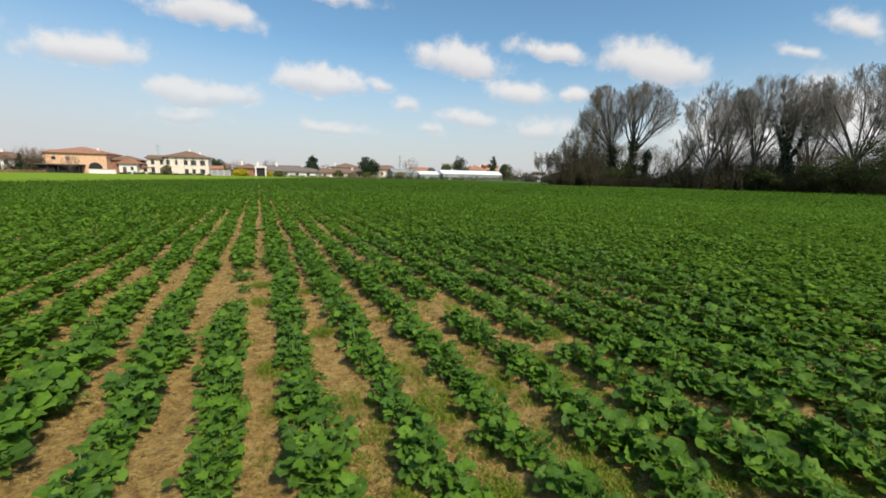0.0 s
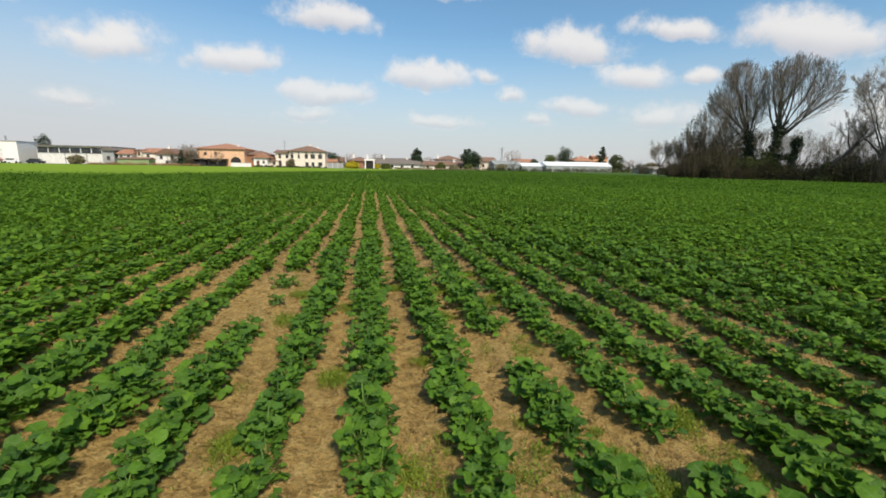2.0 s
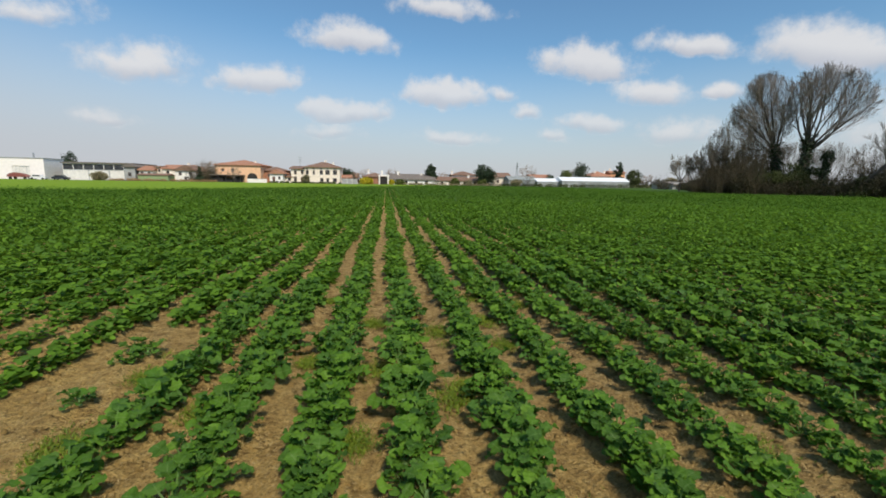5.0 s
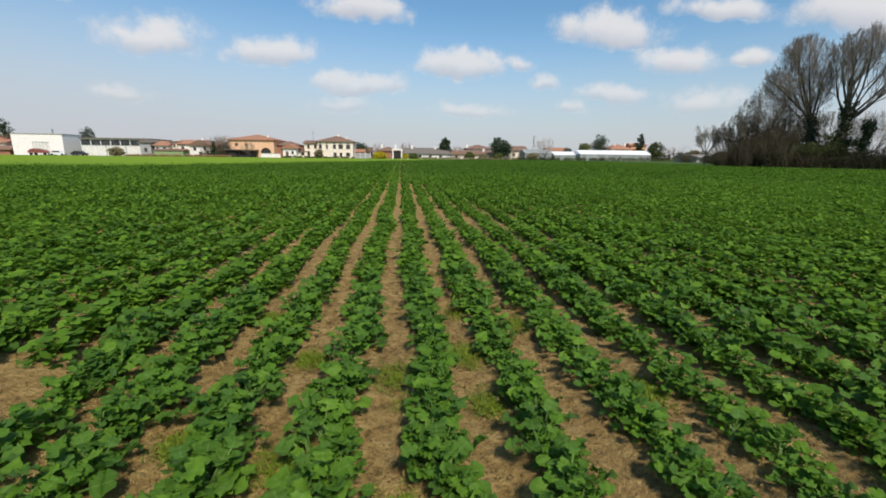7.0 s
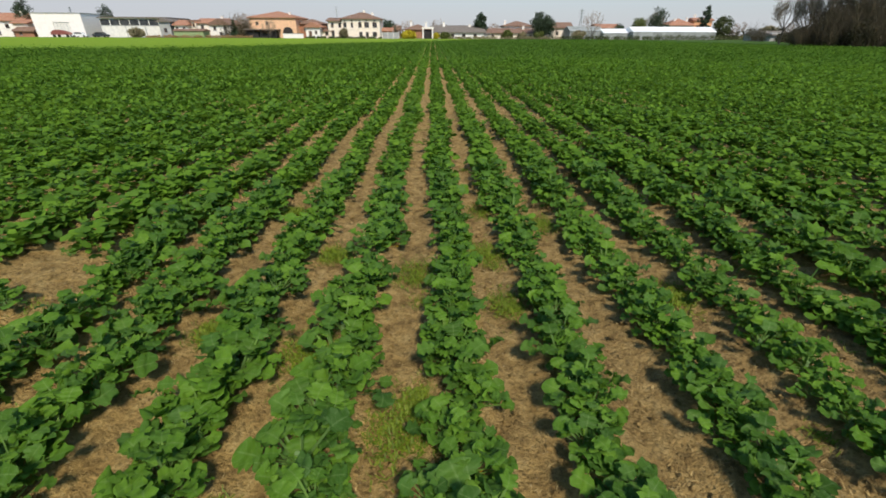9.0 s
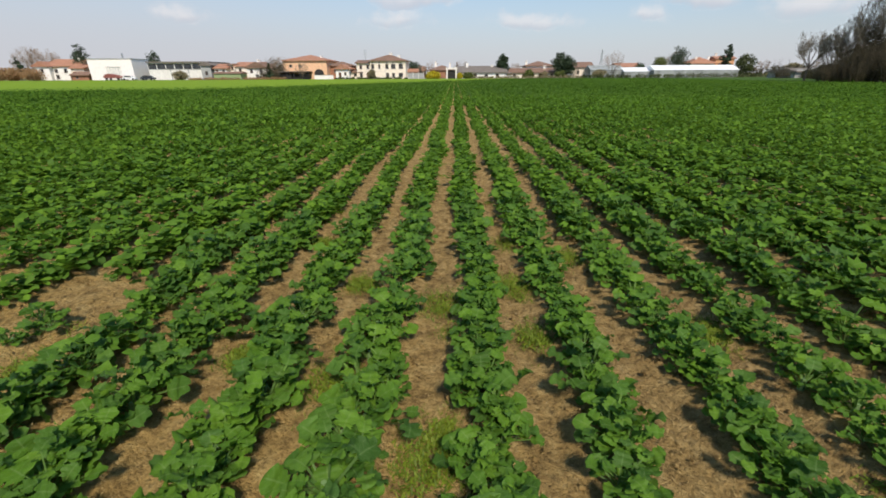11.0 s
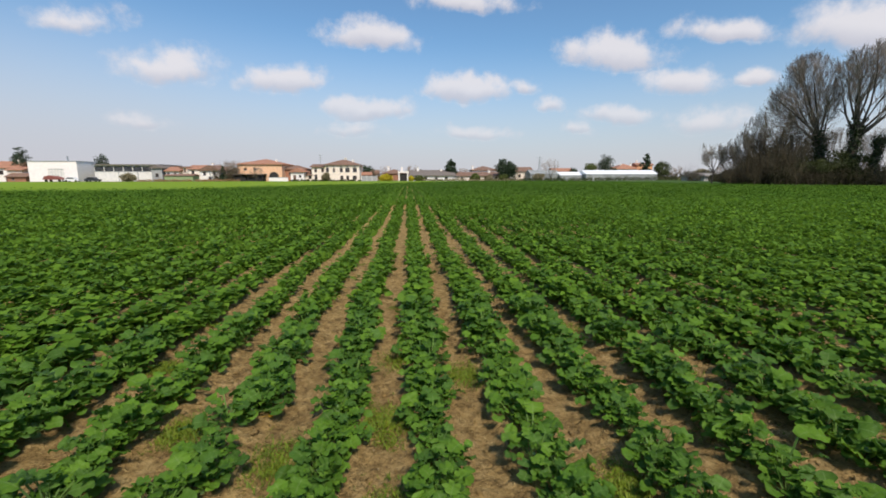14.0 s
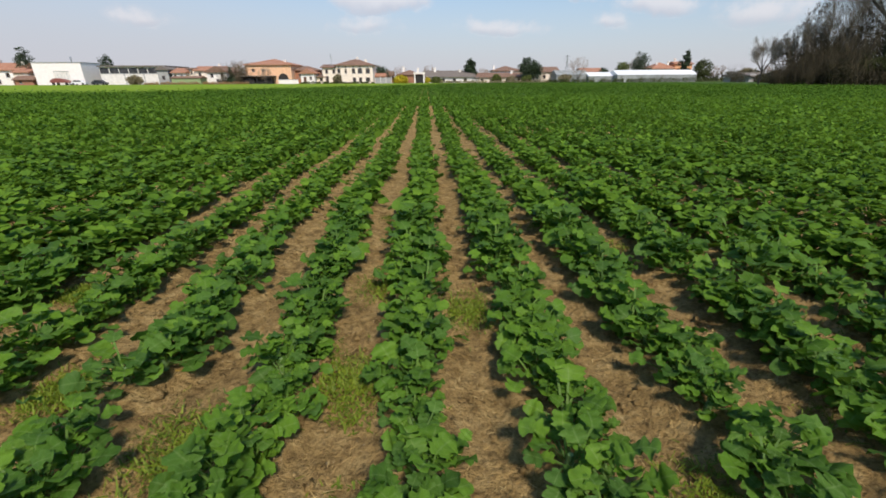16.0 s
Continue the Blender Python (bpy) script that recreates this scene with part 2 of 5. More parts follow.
def soil():
    """Dry crumbly earth: tan where straw lies on it, browner and barer further along the field. Part of the browner
    tone is duller light painted into the colour.
    """
    m = Nodes("dry_soil")
    lump, crumb, wide, grit = m.noise(11, 6, 0.65), m.noise(60, 5, 0.7), m.noise(0.7, 3), m.noise(26, 6, 0.7)
    xyz = m.add("ShaderNodeSeparateXYZ")
    m.l.new(m.pos.outputs["Position"], xyz.inputs[0])
    along = m.math("ADD", m.math("ADD", xyz.outputs[1], m.math("MULTIPLY", xyz.outputs[0], 0.6)), m.math("MULTIPLY", wide, 1.6))
    tan = m.ramp(lump, [(0.30, (0.285, 0.176, 0.058)), (0.5, (0.590, 0.386, 0.128)), (0.72, (0.760, 0.550, 0.215))])
    brown = m.ramp(lump, [(0.30, (0.205, 0.132, 0.052)), (0.5, (0.490, 0.328, 0.130)), (0.72, (0.690, 0.500, 0.225))])
    c = m.mix(m.step(along, 8.8, 10.8), tan, brown)
    c = m.mix(m.step(wide, 0.35, 0.7, 0.0, 0.3), c, (0.38, 0.255, 0.095))
    c = m.mix(m.step(grit, 0.50, 0.64, 0.0, 0.62), c, (0.165, 0.104, 0.040))
    c = m.mix(m.step(crumb, 0.50, 0.68, 0.0, 0.6), c, (0.120, 0.075, 0.031))
    c = m.mix(m.step(m.noise(85, 3), 0.66, 0.74, 0.0, 0.5), c, (0.66, 0.54, 0.34))
    m.bump(m.math("ADD", m.math("MULTIPLY", lump, 0.8), m.math("ADD", m.math("MULTIPLY", grit, 0.7), m.math("MULTIPLY", crumb, 0.6))), 1.0, 0.07)
    return m.done(c, 0.95, 0.0, 0.12)


SOIL = soil()


def field_green(name, a, b, c3):
    m = Nodes(name)
    c = m.mix(m.step(m.noise(0.25, 4), 0.35, 0.7), a, b)
    c = m.mix(m.step(m.noise(7, 4), 0.4, 0.75), c, c3)
    m.bump(m.noise(9, 4), 0.8, 0.06)
    return m.done(c, 0.9, 0.0, 0.2)


def wheat_sward():
    """Young wheat, darker green next to the crop, brighter yellow-green further out."""
    m = Nodes("wheat_sward")
    xyz = m.add("ShaderNodeSeparateXYZ")
    m.l.new(m.pos.outputs["Position"], xyz.inputs[0])
    wide, fine = m.noise(0.12, 4), m.noise(5, 4)
    out = m.math("ADD", xyz.outputs[1], m.math("MULTIPLY", m.math("SUBTRACT", wide, 0.5), 45.0))
    c = m.mix(m.step(out, 22, 60), (0.085, 0.175, 0.012), (0.175, 0.272, 0.019))
    c = m.mix(m.step(fine, 0.45, 0.75, 0.0, 0.5), c, (0.085, 0.165, 0.010))
    m.bump(m.noise(9, 4), 0.8, 0.06)
    return m.done(c, 0.9, 0.0, 0.1)


MEADOW = wheat_sward()
CROP_SWARD = field_green("crop_sward", (0.046, 0.095, 0.008), (0.058, 0.115, 0.009), (0.034, 0.07, 0.008))
ROUGH_GRASS = field_green("rough_grass", (0.12, 0.14, 0.05), (0.20, 0.20, 0.09), (0.08, 0.10, 0.03))
CANOPY = leafy("crop_canopy", (0.052, 0.106, 0.011), (0.074, 0.146, 0.013), (0.096, 0.180, 0.016), (0.098, 0.184, 0.013), 0.2, 0.85, None, 0.05)


def tiles(name, a, b, dark):
    m = Nodes(name)
    wave = m.add("ShaderNodeTexWave")
    wave.inputs["Scale"].default_value, wave.inputs["Distortion"].default_value = 1.6, 0.4
    m.l.new(m.tc.outputs["Object"], wave.inputs["Vector"])
    c = m.mix(m.step(m.noise(1.2, 5), 0.3, 0.7), a, b)
    c = m.mix(m.step(m.noise(14, 3), 0.45, 0.75, 0.0, 0.5), c, dark)
    m.bump(wave.outputs[0], 0.8, 0.06)
    return m.done(c, 0.85, 0.0, 0.2)


TERRACOTTA = tiles("terracotta_tiles", (0.36, 0.17, 0.105), (0.47, 0.25, 0.165), (0.22, 0.12, 0.08))
BROWN_TILES = tiles("weathered_brown_tiles", (0.20, 0.125, 0.09), (0.28, 0.17, 0.12), (0.12, 0.08, 0.06))
GREY_TILES = tiles("grey_brown_tiles", (0.17, 0.145, 0.125), (0.23, 0.20, 0.175), (0.10, 0.09, 0.08))
CREAM = plain("cream_plaster", (0.86, 0.745, 0.62), 0.9, 0.18)
WHITE = plain("white_plaster", (0.86, 0.81, 0.75), 0.9, 0.12)
OFFWHITE = plain("offwhite_concrete_panels", (0.76, 0.73, 0.68), 0.85, 0.15)
WAREHOUSE_WHITE = plain("painted_white_cladding", (0.88, 0.82, 0.78), 0.6, 0.07)
ORANGE = plain("orange_plaster", (0.80, 0.49, 0.30), 0.9, 0.18)
ORANGE_BRIGHT = plain("bright_orange_plaster", (0.82, 0.42, 0.22), 0.9, 0.15)
BRICK = plain("red_brick_wall", (0.36, 0.17, 0.10), 0.9, 0.3, 2.0, 12)
GREY_WALL = plain("grey_concrete", (0.36, 0.36, 0.35), 0.9, 0.2)
# weathered timber; the same dark stands for shade in the archway and gateway
DARK_IN = plain("weathered_timber_and_interior_shade", (0.035, 0.032, 0.030), 0.9, 0.3)
SHUTTER = plain("brown_shutter_paint", (0.15, 0.085, 0.06), 0.7, 0.2)
METAL = plain("galvanised_metal", (0.40, 0.42, 0.43), 0.45, 0.15, metal=0.6)
GREEN_SHED = plain("pale_green_sheet", (0.28, 0.36, 0.17), 0.8, 0.2)
RED_PAINT = plain("red_brown_paint", (0.24, 0.075, 0.06), 0.5, 0.2)
CAR_WHITE = plain("white_car_paint", (0.75, 0.75, 0.75), 0.3, 0.05)
CAR_DARK = plain("dark_car_paint", (0.03, 0.035, 0.045), 0.3, 0.1)
RUBBER = plain("tyre_rubber", (0.02, 0.02, 0.02), 0.85, 0.1)
FILM_WHITE = plain("whitewashed_greenhouse_film", (0.80, 0.82, 0.83), 0.5, 0.08)
FILM_GREY = plain("dusty_greenhouse_sheet", (0.30, 0.32, 0.31), 0.7, 0.35, 0.8, 4)


def window_glass():
    m = Nodes("window_glass")
    c = m.mix(m.step(m.noise(0.9, 2), 0.4, 0.6), (0.02, 0.024, 0.028), (0.05, 0.055, 0.06))
    return m.done(c, 0.08, 0.0, 0.6)


GLASS = window_glass()

# ---- building blocks ----


def mesh_from(name, V, F, mat, uv=None, smooth=False):
    """A mesh from arrays of corners and of faces that all have the same number of sides."""
    V, F = np.asarray(V, np.float32).reshape(-1, 3), np.asarray(F, np.int32)
    n, k = F.shape
    me = bpy.data.meshes.new(name)
    me.vertices.add(len(V))
    me.vertices.foreach_set("co", V.ravel())
    me.loops.add(n * k)
    me.loops.foreach_set("vertex_index", F.ravel())
    me.polygons.add(n)
    me.polygons.foreach_set("loop_start", np.arange(0, n * k, k, dtype=np.int32))
    if smooth:
        me.polygons.foreach_set("use_smooth", np.ones(n, bool))
    if uv is not None:
        lay = me.uv_layers.new(name="UVMap")
        lay.data.foreach_set("uv", np.asarray(uv, np.float32)[F.ravel()].ravel())
    me.update(calc_edges=True)
    me.materials.append(mat)
    return me


def hang(name, me, parent=None, label=""):
    ob = new(name, me)
    if parent:
        ob.parent = parent
    return tagged(ob, label) if label else ob


def part(name, bm, material, parent, label=""):
    me = bpy.data.meshes.new(name)
    bmesh.ops.recalc_face_normals(bm, faces=bm.faces)
    bm.to_mesh(me)
    bm.free()
    me.materials.append(material)
    return hang(name, me, parent, label)


def empty(name, m, label, category, group="", kind=""):
    ob = new(name)
    ob.matrix_world = m
    return tagged(ob, label, category, group, kind)


def box(bm, x0, x1, y0, y1, z0, z1, bevel=0.0):
    vs = [bm.verts.new(c) for c in ((x0, y0, z0), (x1, y0, z0), (x1, y1, z0), (x0, y1, z0), (x0, y0, z1), (x1, y0, z1), (x1, y1, z1), (x0, y1, z1))]
    fs = [bm.faces.new([vs[i] for i in f]) for f in ((3, 2, 1, 0), (4, 5, 6, 7), (0, 1, 5, 4), (1, 2, 6, 5), (2, 3, 7, 6), (3, 0, 4, 7))]
    if bevel:
        es = list({e for f in fs for e in f.edges})
        bmesh.ops.bevel(bm, geom=es, offset=bevel, segments=1, affect="EDGES")
    return bm


def boxes(*args, bevel=0.0):
    bm = bmesh.new()
    for a in args:
        box(bm, *a, bevel=bevel)
    return bm


def prism(outline, y0, y1):
    """A solid from an outline in x and z, drawn out along y."""
    bm = bmesh.new()
    a = [bm.verts.new((x, y0, z)) for x, z in outline]
    b = [bm.verts.new((x, y1, z)) for x, z in outline]
    n = len(outline)
    bm.faces.new(a)
    bm.faces.new(b[::-1])
    for i in range(n):
        bm.faces.new((a[i], b[i], b[(i + 1) % n], a[(i + 1) % n]))
    return bm


def tube_arrays(paths, sides=5):
    """Tapered tubes along paths of (points, radii): quads."""
    V, F, base = [], [], 0
    ring = np.linspace(0, 2 * np.pi, sides, endpoint=False)
    cs, sn = np.cos(ring), np.sin(ring)
    for P, R in paths:
        P = np.asarray(P, float)
        D = np.gradient(P, axis=0)
        D /= np.linalg.norm(D, axis=1)[:, None] + 1e-9
        ref = np.where(np.abs(D[:, 2:3]) > 0.9, [[1.0, 0, 0]], [[0, 0, 1.0]])
        A = np.cross(D, ref)
        A /= np.linalg.norm(A, axis=1)[:, None] + 1e-9
        B = np.cross(D, A)
        R = np.asarray(R, float)[:, None, None]
        V.append((P[:, None, :] + R * (cs[None, :, None] * A[:, None, :] + sn[None, :, None] * B[:, None, :])).reshape(-1, 3))
        k = len(P)
        i, j = np.meshgrid(np.arange(k - 1), np.arange(sides), indexing="ij")
        i, j = i.ravel(), j.ravel()
        j2 = (j + 1) % sides
        F.append(base + np.stack([i * sides + j, i * sides + j2, (i + 1) * sides + j2, (i + 1) * sides + j], 1))
        base += k * sides
    return np.concatenate(V), np.concatenate(F)


def ribbon_arrays(paths, seed):
    """Thin twigs as single tapered blades: quads."""
    g = np.random.default_rng(seed)
    A = np.array([p[0] for p, _ in paths], float)
    B = np.array([p[-1] for p, _ in paths], float)
    R = np.array([(r[0], r[-1]) for _, r in paths], float)
    side = np.cross(B - A, g.normal(size=A.shape))
    side /= np.linalg.norm(side, axis=1)[:, None] + 1e-9
    V = np.stack([A - side * R[:, :1], A + side * R[:, :1], B + side * R[:, 1:], B - side * R[:, 1:]], 1)
    return V.reshape(-1, 3), np.arange(len(A) * 4).reshape(-1, 4)


# ---- ground, field, meadow ----
ROW, ROW0 = 0.45, 0.265        # plant rows run along y, at ROW0 + k * ROW


def axis_lines(lo, hi, step, far, grow=1.22):
    mid = list(np.arange(lo, hi + 1e-6, step))
    out, d, x = [], step, hi
    while x < far:
        d *= grow
        x += d
        out.append(x)
    left, d, x = [], step, lo
    while x > -far:
        d *= grow
        x -= d
        left.append(x)
    return np.array(left[::-1] + mid + out)


def soil_height(X, Y):
    near = np.clip(1.4 - np.hypot(X - 2.5, Y - 8) / 12, 0, 1)
    furrow = np.cos((X - ROW0) / ROW * 2 * np.pi) * 0.018
    rough = (np.sin(X * 23.1 + 3.1 * np.sin(Y * 17.3)) * np.sin(Y * 21.7 + 2.7 * np.sin(X * 19.9)) * 0.011
             + np.sin(X * 61 + 2 * np.sin(Y * 47)) * np.sin(Y * 57 + 2.2 * np.sin(X * 43)) * 0.007)
    return (furrow + rough) * near


gx, gy = axis_lines(-2.6, 7.4, 0.055, 2600), axis_lines(4.0, 13.0, 0.055, 2600)
GX, GY = np.meshgrid(gx, gy)
GZ = soil_height(GX, GY)
nx, ny = len(gx), len(gy)
ii, jj = np.meshgrid(np.arange(nx - 1), np.arange(ny - 1))
q = (jj * nx + ii).ravel()
ground = hang("ground", mesh_from("ground", np.stack([GX, GY, GZ], -1), np.stack([q, q + 1, q + nx + 1, q + nx], 1), SOIL, smooth=True))
tagged(ground, "dry light brown crumbly soil of a flat field", "ground", kind="structure")


def far_edge(x):
    """Where the crop ends and the young wheat begins."""
    return np.minimum(np.where(x > -20, 45 + 2.2 * (x + 20), 45 + 0.35 * (x + 20)) + 1.2 * np.sin(x * 0.13), 128.0)


def tree_edge(x):
    """y of the wooded border's foot, for x beyond the field's corner."""
    return 57.0 - 0.95 * (x - 49.0)


def crop_end(x):
    """The far end of the crop, at the wheat or at the wooded border."""
    return np.where(x < 50, far_edge(x), np.minimum(far_edge(x), tree_edge(x) - 1.0))


def sheet(name, xs, y_lo, y_hi, z, n, mat, bumps, label, category):
    """A low carpet between two edges, with an uneven top."""
    T = np.linspace(0, 1, n) ** 1.4
    X = np.repeat(xs[None, :], n, 0)
    Y = y_lo(xs)[None, :] * (1 - T[:, None]) + y_hi(xs)[None, :] * T[:, None]
    Z = z + bumps * (np.sin(X * 0.9 + Y * 0.37) * np.sin(Y * 0.61 - X * 0.2) + 0.5 * np.sin(X * 2.3) * np.sin(Y * 1.9))
    Z[0, :] = 0.0
    m, k = len(xs), n
    a, b = np.meshgrid(np.arange(m - 1), np.arange(k - 1))
    f = (b * m + a).ravel()
    ob = hang(name, mesh_from(name, np.stack([X, Y, Z], -1), np.stack([f, f + 1, f + m + 1, f + m], 1), mat, smooth=True))
    return tagged(ob, label, category, kind="structure")


xs = np.linspace(-220, 19, 220)
sheet("meadow", xs, crop_end, lambda x: np.full_like(x, 137.0) + 2 * np.sin(x * 0.1), 0.14, 60, MEADOW, 0.025, "bright green young wheat beyond the dark crop", "wheat field")
xs = np.linspace(19, 240, 200)
sheet("crop_far_end", xs, crop_end, lambda x: np.full_like(x, 134.0) + 1.5 * np.sin(x * 0.1), 0.16, 50, CROP_SWARD, 0.03, "dark green far end of the rape field", "crop")
xs = np.linspace(-420, 420, 200)
sheet("village_ground", xs, lambda x: 133.0 + 2 * np.sin(x * 0.1), lambda x: np.full_like(x, 420.0), 0.10, 40, ROUGH_GRASS, 0.03, "pale rough grass and yards before the houses", "grass")

# ---- the crop ----


def leaf_type(rank, stations, seed):
    """One rounded, ruffled leaf on its stalk, growing from the plant's heart towards +x: corners, quads and their places on the leaf.
    rank 0 is an outer leaf that leans out, 1 an inner one that stands."""
    r = random.Random(seed)
    up = radians(34 + 44 * rank + r.uniform(-12, 12))
    stalk, blade = 0.058 + 0.034 * rank + r.uniform(-0.016, 0.018), 0.045 - 0.006 * rank + r.uniform(-0.012, 0.013)
    start = Vector((0.006, 0, 0.02 + 0.025 * rank))
    knee = start + Vector((math.cos(up), 0, math.sin(up))) * stalk
    lay = up - radians(r.uniform(-14, 46))
    V, UV, F = [], [], []
    for p, w in ((start, 0.0026), (knee, 0.0022)):
        V += [(p.x, -w, p.z), (p.x, w, p.z)]
        UV += [(0.5, 0.0), (0.5, 0.0)]
    F.append((0, 1, 3, 2))
    prof = {8: [(0.0, 0.12), (0.07, 0.38), (0.16, 0.34), (0.27, 0.52), (0.37, 0.45), (0.50, 0.62), (0.62, 0.50), (0.74, 0.57), (0.86, 0.40), (0.95, 0.31), (1.0, 0.08)],
            4: [(0.0, 0.28), (0.52, 0.60), (1.0, 0.28)],
            5: [(0.0, 0.12), (0.16, 0.45), (0.28, 0.37), (0.50, 0.61), (0.67, 0.47), (0.84, 0.46), (1.0, 0.12)],
            3: [(0.0, 0.14), (0.5, 0.56), (1.0, 0.2)],
            2: [(0.0, 0.14), (0.5, 0.56), (1.0, 0.2)]}[stations]
    across = (-1.0, 0.0, 1.0)
    wide = len(across)
    p, last = knee.copy(), 0.0
    bend, cup, base = radians(r.uniform(-12, 70)), r.uniform(-0.10, 0.55), len(V)
    twist, phase, waves = r.uniform(-0.5, 0.5), r.uniform(0, 6.28), r.uniform(1.6, 2.6)
    for s, w in prof:
        a = lay - bend * s
        p = p + Vector((math.cos(a), 0, math.sin(a))) * (s - last) * blade
        last = s
        n = Vector((-math.sin(a), 0, math.cos(a)))
        lobe = {side: 1 + r.uniform(-0.20, 0.16) for side in (-1, 1)}
        for side in across:
            sign = -1 if side < 0 else 1
            ww = w * blade * (lobe[sign] if abs(side) > 0.9 else 1.0) * side
            ruffle = blade * 0.17 * side * side * math.sin(6.28 * waves * s + phase * sign) + blade * r.uniform(-0.12, 0.12) * abs(side) * (0 < s < 1)
            e = p + Vector((0, ww, 0)) + n * (cup * abs(ww) + ruffle + twist * ww * s)
            V.append(tuple(e))
            UV.append((0.5 + 0.5 * side, s))
    for i in range(len(prof) - 1):
        for j in range(wide - 1):
            k = base + i * wide + j
            F.append((k, k + 1, k + 1 + wide, k + wide))
    if stations == 4:
        V, UV, F = V[base:], UV[base:], [tuple(i - base for i in f) for f in F[1:]]
    if stations == 2:
        V, UV, F = [tuple(knee), V[base + 3], V[base + 7], V[base + 5]], [UV[base + 1]] * 4, [(0, 1, 2, 3)]
    if stations == 3:
        V, UV = [V[base], V[base + 3], V[base + 5], V[base + 6], V[base + 8], V[base + 7]], [UV[base + 1]] * 6
        V[0], V[5] = tuple(knee), tuple((Vector(V[3]) + Vector(V[4])) / 2)
        F = [(0, 1, 3, 5), (0, 5, 4, 2)]
    return np.array(V), np.array(F), np.array(UV)


RANKS = (0.0, 0.04, 0.08, 0.13, 0.18, 0.24, 0.30, 0.37, 0.44, 0.52, 0.60, 0.68, 0.77, 0.88, 1.0)
LEAVES = {s: [leaf_type(rk, s, 40 + i) for i, rk in enumerate(RANKS)] for s in (8, 5, 4, 3, 2)}

# sparse stretches of rows: row, from, to, share of plants left
THIN = [(0, 7.05, 8.98, 0.0), (4, 6.15, 6.78, 0.0), (4, 8.70, 8.86, 0.0), (-1, 8.2, 8.7, 0.5), (-2, 8.3, 8.9, 0.5), (5, 5.2, 5.6, 0.3),
        (1, 11.5, 13.0, 0.6), (0, 12.5, 14.5, 0.5), (9, 9.4, 9.9, 0.5)]
CLUMPS = [(0.34, 7.70, 0.75), (0.30, 7.78, 0.6), (0.27, 8.22, 0.9), (0.34, 8.34, 0.9), (0.22, 8.42, 0.85), (0.25, 8.87, 0.42)]
rng = np.random.default_rng(7)


def from_path(x, y):
    """Distance from the line that the camera walks."""
    t = np.clip(((x - 0.5) * 2.5 + (y - 2.9) * 4.9) / (2.5 ** 2 + 4.9 ** 2), 0, 1)
    return np.hypot(x - 0.5 - 2.5 * t, y - 2.9 - 4.9 * t)


def plant_places():
    """Heart of every plant, its size and its distance class, over the part of the field that is looked at."""
    out = []
    for k in range(-115, 150):
        x = ROW0 + k * ROW
        y, y_end = -9.0, float(crop_end(np.array(x)))
        while y < y_end:
            d = float(from_path(x, y))
            step = 0.066 if d < 3.6 else 0.098 if d < 7 else 0.17 if d < 22 else 0.26 if d < 40 else 0.38 if d < 62 else 0.6
            y += step * rng.uniform(0.7, 1.35)
            bearing = math.degrees(math.atan2(x - 1.6, y - 3.5))
            if d > 12 and not -54 < bearing < 76:
                continue
            keep = 1.0
            for row, a, b, share in THIN:
                if row == k and a < y < b:
                    keep = share
            if rng.random() > keep * 0.97:
                continue
            wide = 0.032 + 0.004 * (x > 4.4) + 0.004 * (x < -0.4)
            vigour = 1.04 + 0.07 * (-0.4 < x < 4.2) + 0.16 * math.sin(x * 1.3 + 0.7 * math.sin(y * 0.6)) * math.sin(y * 0.9 + x * 0.4) + 0.16 * (x > 4.2) + 0.19 * (x < 1.2 and y > 8.5 or x < -0.4) + 0.06 * (y > 9.5)
            px = x + rng.normal(0, wide) + 0.02 * math.sin(y * 1.7 + k)
            out.append((px, y, vigour * (rng.uniform(0.72, 1.12) if d < 9 else rng.uniform(0.58, 1.30)), d))
    return np.array(out)


def leaves_of(places, stations, count, grow=1.0):
    """All leaves of many plants as arrays: which type, the turn, the size and the heart."""
    n = len(places)
    idx = np.arange(count)
    t = np.round(idx * (len(RANKS) - 1) / max(1, count - 1)).astype(int)
    T = np.tile(t, n)
    phi = (rng.uniform(0, 6.28, n)[:, None] + idx[None, :] * 2.4 + rng.normal(0, 0.25, (n, count))).ravel()
    size = (places[:, 2][:, None] * rng.uniform(0.6, 1.15, (n, count))).ravel() * grow
    heart = np.repeat(places[:, :2], count, 0)
    return T, phi, size, heart


def joined_leaves(name, places, stations, count, mat, grow=1.0, across=1.08, tall=0.8):
    """Many plants in one mesh; across narrows them over the row, tall stretches them upwards."""
    T, phi, size, heart = leaves_of(places, stations, count, grow)
    tilt = rng.normal(0, 0.46, len(T))
    VV, FF, UU, base = [], [], [], 0
    for t in range(len(RANKS)):
        sel = np.nonzero(T == t)[0]
        if not len(sel):
            continue
        v, f, uv = LEAVES[stations][t]
        c, s, k, h = np.cos(phi[sel])[:, None], np.sin(phi[sel])[:, None], size[sel][:, None], tilt[sel][:, None]
        ly, lz = v[None, :, 1] * np.cos(h) - v[None, :, 2] * np.sin(h) * 0.4, v[None, :, 2] * np.cos(h) + v[None, :, 1] * np.sin(h)
        lx = v[None, :, 0]
        P = np.stack([heart[sel][:, :1] + across * k * (lx * c - ly * s), heart[sel][:, 1:] + 1.08 * k * (lx * s + ly * c), np.maximum(tall * k * lz, 0.004)], -1)
        VV.append(P.reshape(-1, 3))
        FF.append((base + np.arange(len(sel))[:, None, None] * len(v) + f[None]).reshape(-1, 4))
        UU.append(np.tile(uv, (len(sel), 1)))
        base += len(sel) * len(v)
    return mesh_from(name, np.concatenate(VV), np.concatenate(FF), mat, np.concatenate(UU), smooth=stations > 4)


